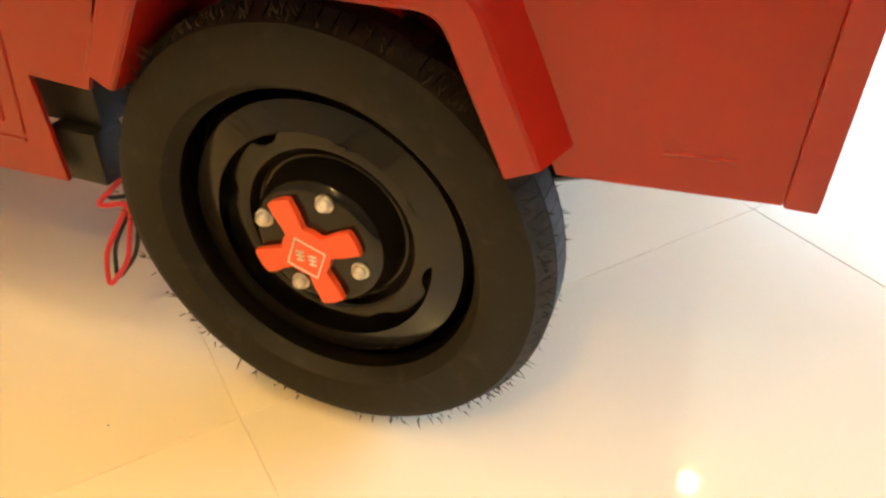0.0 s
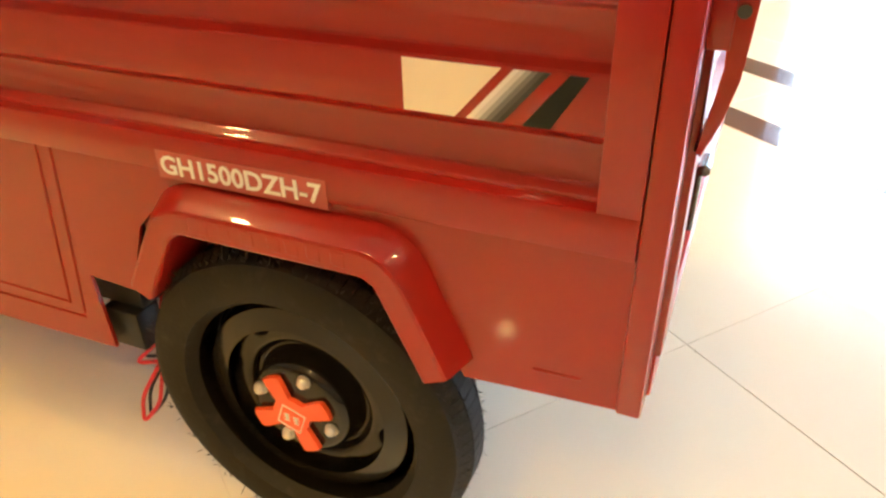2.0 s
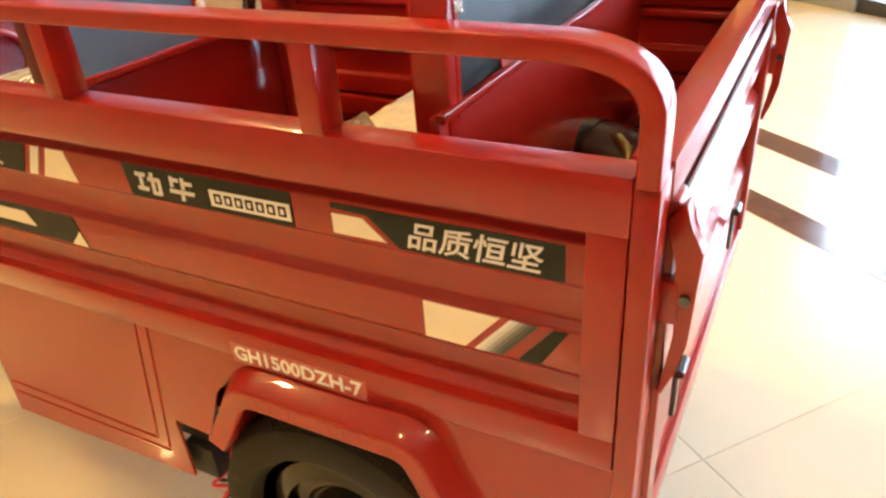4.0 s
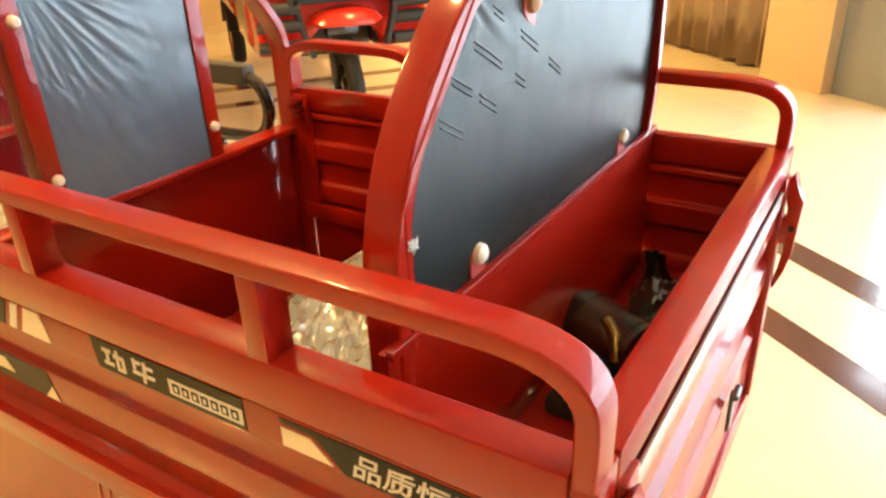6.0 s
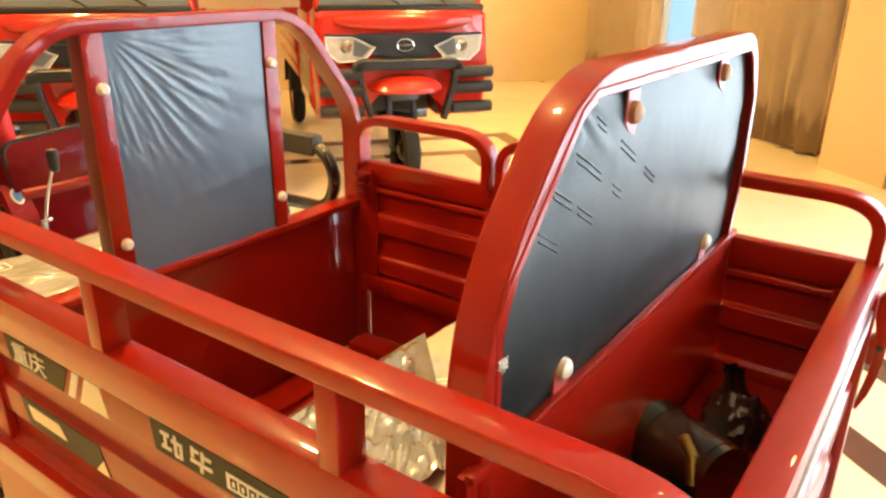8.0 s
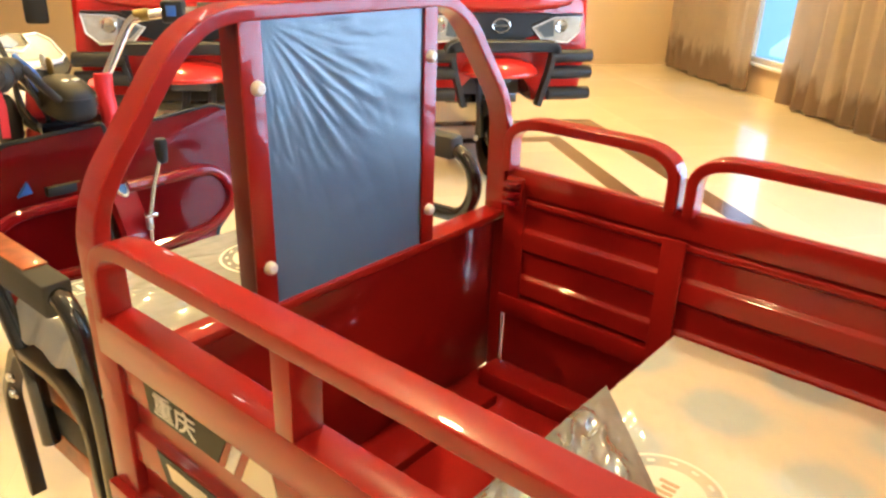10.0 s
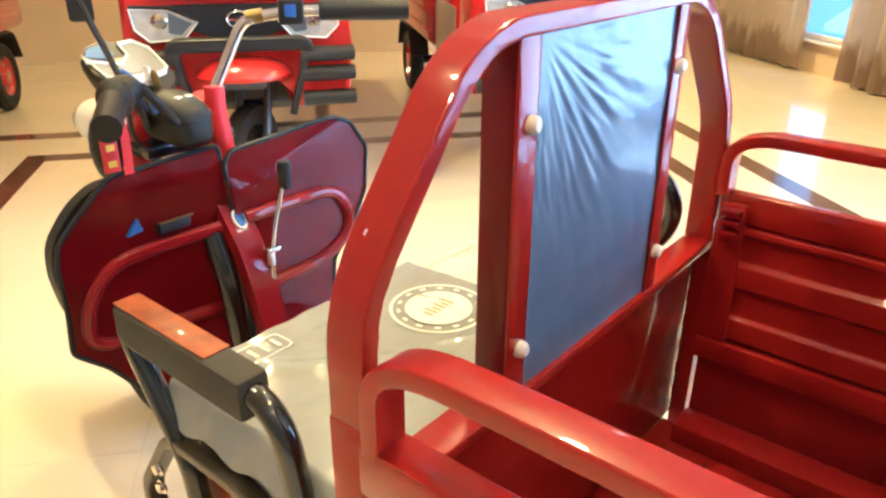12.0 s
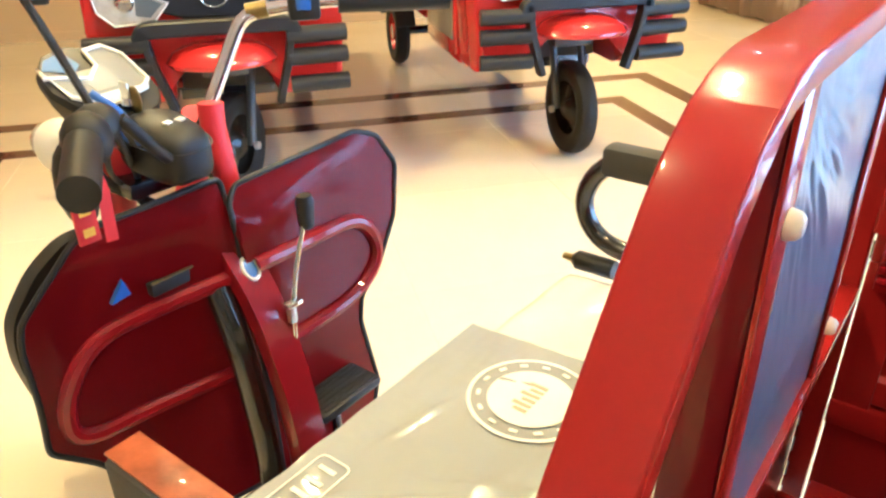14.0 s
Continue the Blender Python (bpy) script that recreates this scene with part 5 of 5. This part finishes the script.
part("key_ring_tag", ball(0.018, 0.008, 0.026, (-2.262, 1.008, 1.128), 12), BRASS, trike, "brass key tag")
stalk = part("mirror_stalk", tube(rounded([(-2.11, 0.855, 1.17), (-2.16, 0.845, 1.26), (-2.28, 0.80, 1.52)], 0.04), 0.0065), BLACK, trike, "thin black mirror stalk")
part("mirror_head", ball(0.02, 0.075, 0.045, (-2.28, 0.76, 1.55)), PLASTIC, stalk)
headlamp = part("headlamp", ball(0.08, 0.055, 0.06, (-2.55, 1.00, 0.985), 20), WHITE_PL, trike, "white moulded headlamp cowl")
part("headlamp_lens", ball(0.04, 0.04, 0.045, (-2.61, 1.00, 0.985), 16), LENS_M, headlamp)
part("headlamp_shell", ball(0.045, 0.035, 0.085, (-2.37, 0.918, 0.97)), PLASTIC, trike)
# cables below the instrument pod
for pts, r in (([(-2.08, 0.86, 1.15), (-2.17, 0.92, 1.08), (-2.26, 0.98, 1.00), (-2.32, 1.02, 0.90)], 0.006), ([(-2.09, 0.85, 1.14), (-2.20, 0.90, 1.04), (-2.30, 0.97, 0.97), (-2.30, 1.04, 0.86)], 0.005), ([(-2.36, 0.95, 1.07), (-2.30, 0.93, 0.99), (-2.26, 0.98, 0.95), (-2.28, 1.05, 0.90)], 0.007)):
    part("control_cable", tube(rounded(pts, 0.05, 5), r, 8), PLASTIC, trike, "thin black control cable")
# torn film left on the seat back frame
for y, z, w, seed in ((0.661, 1.105, 0.008, 3),):
    def scrap(u, v):
        c = Vector((u * 3 + seed, v * 3, seed))
        return Vector((-0.154 + 0.012 * abs(noise.noise(c)) , y + (u - 0.5) * 2 * w + 0.008 * noise.noise(c * 1.7), z + (v - 0.5) * 1.6 * w + 0.008 * noise.noise(c * 2.1 + Vector((4, 0, 0)))))
    part("film_scrap", sheet(8, 8, scrap), SEAT_WRAP, trike, "scrap of torn clear film", 20)
# loose red cable below the bed
cb = [(-0.66, 0.64, 0.33), (-0.65, 0.60, 0.25), (-0.70, 0.58, 0.20), (-0.645, 0.59, 0.215), (-0.67, 0.58, 0.12), (-0.71, 0.57, 0.07), (-0.70, 0.575, 0.13), (-0.63, 0.60, 0.25)]
part("loose_cable", tube(rounded(cb, 0.02, 4), 0.0035, 8), TAG_RED, trike, "loose red cable hanging behind the wheel")
part("loose_cable", tube(rounded([(q[0] + 0.008, q[1] + 0.01, q[2] + 0.008) for q in cb], 0.02, 4), 0.003, 8), PLASTIC, trike)

# ---- loose goods in the rear of the bed ----
part("goods_shelf", box(-0.158, 0.088, 0.604, far(0.604), 0.672, 0.684, 0.002), RED, trike, "red sheet floor of the rear locker")
motor = thing("electric_motor", "dark cylindrical motor with brass fitting lying in the bed", "motor", at=(-0.08, 1.13, 0.685))
mot = [(-0.150, 1.163, 0.745), (-0.144, 1.1602, 0.745), (-0.019, 1.1018, 0.745), (-0.012, 1.0985, 0.745)]
part("motor_body", tube(mot, 0.059, 28), MOTOR_M, motor)
part("motor_ring", tube([(-0.138, 1.1574, 0.745), (-0.122, 1.150, 0.745)], 0.0605, 28), BLACK, motor)
part("motor_ring", tube([(-0.040, 1.1117, 0.745), (-0.026, 1.1051, 0.745)], 0.0605, 28), MOTOR_M, motor)
part("motor_fitting", tube([(-0.080, 1.100, 0.796), (-0.055, 1.075, 0.786), (-0.045, 1.055, 0.752)], 0.010), BRASS, motor, "brass fitting")
# low black block fills the dark area beside the motor
case = part("black_block", box(-0.128, 0.035, 0.955, 1.065, 0.6845, 0.722, 0.012), PLASTIC, None)
tagged(case, "low black block beside the motor", "tool case")
bag = bmesh.new()
made = bmesh.ops.create_icosphere(bag, subdivisions=4, radius=1.0)["verts"]
for v in made:
    n = 1 + 0.22 * noise.noise(v.co * 2.3) + 0.16 * abs(noise.noise(v.co * 6.1)) + 0.12 * abs(noise.noise(v.co * 14))
    v.co = Vector((-0.050 + 0.052 * v.co.x * n, 1.292 + 0.062 * v.co.y * n, max(0.685, 0.728 + 0.058 * v.co.z * n)))
bagob = part("plastic_bag", bag, BAG_M, None, "", 50)
tagged(bagob, "crumpled dark plastic bag of spare parts", "plastic bag")


def neck(u, v):
    r = 0.022 * (1 - v) ** 1.5 + 0.006 + 0.010 * v * v
    a = 2 * math.pi * u + 2.2 * v
    k = 1 + 0.35 * math.sin(5 * a)
    return Vector((-0.055 + r * k * math.cos(a) - 0.012 * v, 1.298 + r * k * math.sin(a), 0.772 + 0.060 * v))


part("twisted_neck", sheet(30, 10, neck), BAG_M, bagob, "twisted neck of the bag", 40)

# ---- cab tricycles parked in a row ----
def cab_tricycle(steer):
    """A three-wheeler with a cab, nose towards -y, its front wheel on the origin."""
    t = thing("cab_tricycle", "bright red three-wheeled cab truck with black tube bumper", "cab tricycle", "parked cab tricycles")
    R = TRUCK_RED
    STEER = pose(0, -0.03, 0, 0, 0, steer)
    front_tyre = part("front_tyre", moved(lathe([(0.15, -0.03), (0.18, -0.05), (0.22, -0.056), (0.25, -0.044), (0.262, -0.015), (0.262, 0.015), (0.25, 0.044), (0.22, 0.056), (0.18, 0.05), (0.15, 0.03)], "X", (0, 0.0, 0.262), 40), STEER), RUBBER, t)
    for s in (-1, 1):
        part("front_rim", moved(lathe([(0.155, 0.03 * s), (0.15, 0.0), (0.08, 0.012 * s), (0.04, 0.045 * s), (0, 0.045 * s)], "X", (0, 0.0, 0.262), 32), STEER), RIM_BLACK, front_tyre)
        part("fork_leg", moved(tube([(0.085 * s, 0.0, 0.262), (0.085 * s, 0.12, 0.72)], 0.022), STEER), FRAME_M, t)
        part("axle_nut", moved(tube([(0.105 * s, 0.0, 0.262), (0.125 * s, 0.0, 0.262)], 0.02), STEER), STEEL, front_tyre)
    # nose
    nose = [(-0.56, 0.50), (-0.24, 0.50), (-0.215, 0.70), (0.215, 0.70), (0.24, 0.50), (0.56, 0.50), (0.575, 0.85), (0.57, 1.16), (0.53, 1.20), (-0.53, 1.20), (-0.57, 1.16), (-0.575, 0.85)]
    bm = slab(nose, -0.06, 0.30, "xz", 0.0)
    fr = [f for f in bm.faces if f.calc_center_median().y < -0.05][0]
    bmesh.ops.bevel(bm, geom=list(fr.edges), offset=0.045, segments=3, affect="EDGES", profile=0.5)
    part("nose", bm, R, t, "", 30)
    bm = ball(1, 1, 1, (0, 0, 0), 32)
    for v in bm.verts:
        q = [math.copysign(abs(c) ** 0.7, c) for c in v.co]
        v.co = Vector((0.475 * q[0], -0.035 + 0.075 * q[1], 1.115 + 0.060 * q[2] + 0.018 * q[0] * q[0]))
    part("hood", bm, R, t, "crowned glossy red hood", 60)
    # dark block at the back stands for the deep shade of the well
    part("wheel_well", box(-0.225, 0.225, 0.20, 0.26, 0.50, 0.72, 0.004), FLOORMAT, t)
    part("fork_yoke", box(-0.11, 0.11, -0.02, 0.12, 0.60, 0.66, 0.012), FRAME_M, t)
    grille = [(-0.32, 1.05), (0.32, 1.05), (0.25, 0.925), (0.14, 0.890), (-0.14, 0.890), (-0.25, 0.925)]
    part("grille", slab(grille, -0.085, -0.05, "xz", 0.008), PLASTIC, t, "black grille panel", 0)
    emblem = part("emblem", moved(sweep([(0.055 * math.cos(a), -0.09, 0.975 + 0.04 * math.sin(a)) for a in [2 * math.pi * i / 24 for i in range(24)]], circle(0.006, 8), None, True), Matrix()), CHROME, t, "oval chrome emblem")
    part("emblem_bar", box(-0.045, 0.045, -0.092, -0.085, 0.969, 0.981), CHROME, emblem, "", 0)
    for s in (-1, 1):
        hl = [(0.20 * s, 0.965), (0.27 * s, 0.885), (0.44 * s, 0.875), (0.505 * s, 0.935), (0.52 * s, 1.035), (0.34 * s, 1.03)]
        lamp = part("headlight", slab(hl, -0.088, -0.05, "xz", 0.006), LENS_M, t, "clear angular headlight", 0)
        part("headlight_edge", sweep([(x, -0.0895, z) for x, z in hl], circle(0.005, 6), None, True), WHITE_PL, lamp, "", 0)
        mask = [(0.225 * s, 0.962), (0.285 * s, 0.905), (0.345 * s, 0.915), (0.335 * s, 1.015)]
        part("headlight_mask", slab(mask, -0.0895, -0.085, "xz", 0.001), GLASS_M, lamp, "dark inner lamp mask", 0)
        part("headlight_brow", slab([(0.20 * s, 0.968), (0.34 * s, 1.032), (0.52 * s, 1.037), (0.52 * s, 1.050), (0.33 * s, 1.046), (0.195 * s, 0.980)], -0.096, -0.055, "xz", 0.002), PLASTIC, lamp, "", 0)
        part("headlight_bowl", lathe([(0, -0.004), (0.035, -0.010), (0.042, -0.004), (0.042, 0.004)], "Y", (0.385 * s, -0.088, 0.975), 20), LENS_IN, lamp)
        for k, z in enumerate((0.805, 0.705, 0.575)):
            part("bumper_stub", tube([(0.30 * s, -0.17, z), (0.31 * s, -0.17, z), (0.56 * s, -0.15, z), (0.575 * s, -0.148, z)], 0.040, 14), PLASTIC, t)
        part("bumper_upright", sweep([(0.33 * s, -0.165, 0.86), (0.30 * s, -0.165, 0.70), (0.24 * s, -0.165, 0.50)], flat(0.075, 0.035, 0.005), (0, 1, 0)), PLASTIC, t)
        door = part("door", box(0.57 * s - 0.012, 0.57 * s + 0.012, 0.32, 1.0, 0.52, 1.15, 0.01), R, t)
        part("door_trim", box(0.585 * s - 0.004, 0.585 * s + 0.004, 0.36, 0.96, 0.60, 0.95, 0.003), DIAL_M, door)
        part("cab_pillar", tube([(0.54 * s, 0.06, 1.19), (0.52 * s, 0.30, 1.75)], 0.025), R, t)
        part("cab_pillar", tube([(0.54 * s, 1.0, 1.10), (0.52 * s, 1.0, 1.75)], 0.025), R, t)
        w = 0.50 * s
        rear_tyre = part("rear_tyre", lathe([(0.15, -0.04), (0.18, -0.055), (0.24, -0.055), (0.265, -0.02), (0.265, 0.02), (0.24, 0.055), (0.18, 0.055), (0.15, 0.04)], "X", (w, 2.45, 0.265), 36), RUBBER, t)
        part("rear_rim", lathe([(0.155, 0.045 * s), (0.14, 0.015 * s), (0.07, 0.02 * s), (0.06, 0.05 * s), (0, 0.05 * s)], "X", (w, 2.45, 0.265), 28), TRUCK_RED, rear_tyre)
        bed_side = part("bed_side", box(0.58 * s - 0.012, 0.58 * s + 0.012, 1.12, 2.95, 0.62, 1.05, 0.006), R, t)
        for k in range(3):
            part("bed_rib", box(0.595 * s - 0.008, 0.595 * s + 0.008, 1.14, 2.93, 0.68 + k * 0.12, 0.71 + k * 0.12, 0.004), R, bed_side)
        part("rear_mudguard", sweep(rounded([(w, 2.10, 0.36), (w, 2.20, 0.59), (w, 2.70, 0.59), (w, 2.80, 0.36)], 0.1), flat(0.16, 0.012, 0.003), (1, 0, 0)), PLASTIC, t)
    part("bumper_bar", sweep(rounded([(-0.34, -0.165, 0.80), (-0.33, -0.165, 0.865), (0.33, -0.165, 0.865), (0.34, -0.165, 0.80)], 0.05), flat(0.075, 0.07, 0.01), (0, 1, 0)), PLASTIC, t, "black tube bumper")
    part("bumper_stay", box(-0.03, 0.03, -0.15, -0.05, 0.84, 0.88), PLASTIC, t)
    # dome fender over the front wheel
    bm = lathe([(1.0, -0.28), (1.04, -0.10), (1.0, 0.06), (0.9, 0.42), (0.7, 0.72), (0.4, 0.93), (0, 1.0)], "Z", (0, 0, 0), 32)
    bm = moved(bm, Matrix.Translation((0, -0.10, 0.715)) @ Matrix.Diagonal((0.245, 0.20, 0.085, 1)))
    part("front_fender", bm, R, t, "", 60)
    part("windshield", slab([(-0.53, 1.20), (0.53, 1.20), (0.51, 1.74), (-0.51, 1.74)], 0.0, 0.008, "xz"), GLASS_M, t, "", 0).matrix_basis = pose(0, 0.03, 0) @ pose(0, 0, 1.2, -22) @ pose(0, 0, -1.2)
    part("windshield_seal", box(-0.55, 0.55, -0.045, 0.03, 1.185, 1.225, 0.012), PLASTIC, t)
    part("wiper", tube([(-0.02, -0.03, 1.225), (-0.25, 0.02, 1.36)], 0.007), BLACK, t)
    part("wiper", tube([(0.30, -0.03, 1.225), (0.10, 0.02, 1.36)], 0.007), BLACK, t)
    part("roof", box(-0.57, 0.57, 0.20, 1.06, 1.73, 1.79, 0.025), R, t)
    part("cab_back", box(-0.56, 0.56, 0.98, 1.02, 0.5, 1.74, 0.008), R, t)
    part("cab_seat", box(-0.45, 0.45, 0.62, 0.96, 0.60, 0.80, 0.03), VINYL, t)
    part("cab_floor", box(-0.56, 0.56, 0.30, 1.0, 0.48, 0.52, 0.005), R, t)
    part("bed_floor", box(-0.57, 0.57, 1.12, 2.95, 0.60, 0.64, 0.004), R, t)
    part("bed_front", box(-0.57, 0.57, 1.10, 1.13, 0.60, 1.10, 0.004), R, t)
    part("bed_gate", box(-0.57, 0.57, 2.94, 2.97, 0.62, 1.05, 0.004), R, t)
    part("chassis", box(-0.25, 0.25, 0.30, 2.9, 0.42, 0.50, 0.006), BLACK, t)
    part("rear_axle", tube([(-0.46, 2.45, 0.265), (0.46, 2.45, 0.265)], 0.035), BLACK, t)
    return t


truck = cab_tricycle(2)
truck.matrix_basis = Matrix.Translation((-2.99, 4.03, 0)) @ ROOM_M
truck_2 = cab_tricycle(-26)
truck_2.matrix_basis = Matrix.Translation((-4.06, 2.52, 0)) @ ROOM_M
for ob in (part("mirror_arm", tube(rounded([(-0.56, 0.10, 1.26), (-0.72, 0.0, 1.26), (-0.76, 0.0, 1.12)], 0.05), 0.008), PLASTIC), part("mirror", box(-0.82, -0.70, -0.02, 0.02, 0.97, 1.13, 0.018), PLASTIC, None, "black side mirror")):
    ob.parent = truck_2
copy_thing(truck, Matrix.Translation((-5.60, 0.53, 0)) @ ROOM_M)

# ---- dirt specks on the floor beside the wheel ----
rnd = random.Random(21)
bm = bmesh.new()
for i in range(46):
    x, y, r = rnd.uniform(-0.9, 0.9), rnd.uniform(0.15, 1.6), rnd.uniform(0.0008, 0.0022)
    if y > 0.5 and x < 0.12:
        continue
    ball(r, r * rnd.uniform(0.6, 1.0), 0.0006, (x, y, 0.0004), 6, bm)
tagged(part("dirt_specks", bm, RUBBER, None, "", 0), "few dark specks of dirt on the tiles", "dirt", "", "stuff")

# ---- floor tiles and border strips, piece by piece ----
PITCH, TA, TB = 0.94, 0.10, 0.66
tile_me = bpy.data.meshes.new("tile")
bm = box(-PITCH / 2 + 0.0005, PITCH / 2 - 0.0005, -PITCH / 2 + 0.0005, PITCH / 2 - 0.0005, -0.002, 0.0)
bmesh.ops.bevel(bm, geom=[e for e in bm.edges if all(v.co.z > -0.001 for v in e.verts)], offset=0.0007, segments=1, affect="EDGES")
bm.to_mesh(tile_me)
bm.free()
tile_me.materials.append(TILE_M)
for i in range(int((A0 - TA) // PITCH), int((A1 - TA) // PITCH) + 1):
    for j in range(int((B0 - TB) // PITCH), int((B1 - TB) // PITCH) + 1):
        ob = new("tile", tile_me)
        ob.parent = floor
        ob.matrix_basis = ROOM_M @ pose(TA + (i + 0.5) * PITCH, TB + (j + 0.5) * PITCH, 0)
for a0, a1, b0, b1, w in ((-2.50, 2.56, -3.7, 6.26, 0.15), (-1.97, 2.07, -3.2, 5.70, 0.14)):
    h = w / 2
    runs = [((a0 - h, a1 + h), (b1 - h, b1 + h)), ((a0 - h, a1 + h), (b0 - h, b0 + h)), ((a0 - h, a0 + h), (b0 + h, b1 - h)), ((a1 - h, a1 + h), (b0 + h, b1 - h))]
    for (p, q), (r, s) in runs:
        along_a = q - p > s - r
        n = max(1, round((q - p if along_a else s - r) / 0.94))
        for k in range(n):
            if along_a:
                c = (p + (q - p) * k / n, p + (q - p) * (k + 1) / n - 0.001, r, s)
            else:
                c = (p, q, r + (s - r) * k / n, r + (s - r) * (k + 1) / n - 0.001)
            part("border_strip", moved(box(*c, -0.004, 0.0014), ROOM_M), BAND_M, floor, "", 0)
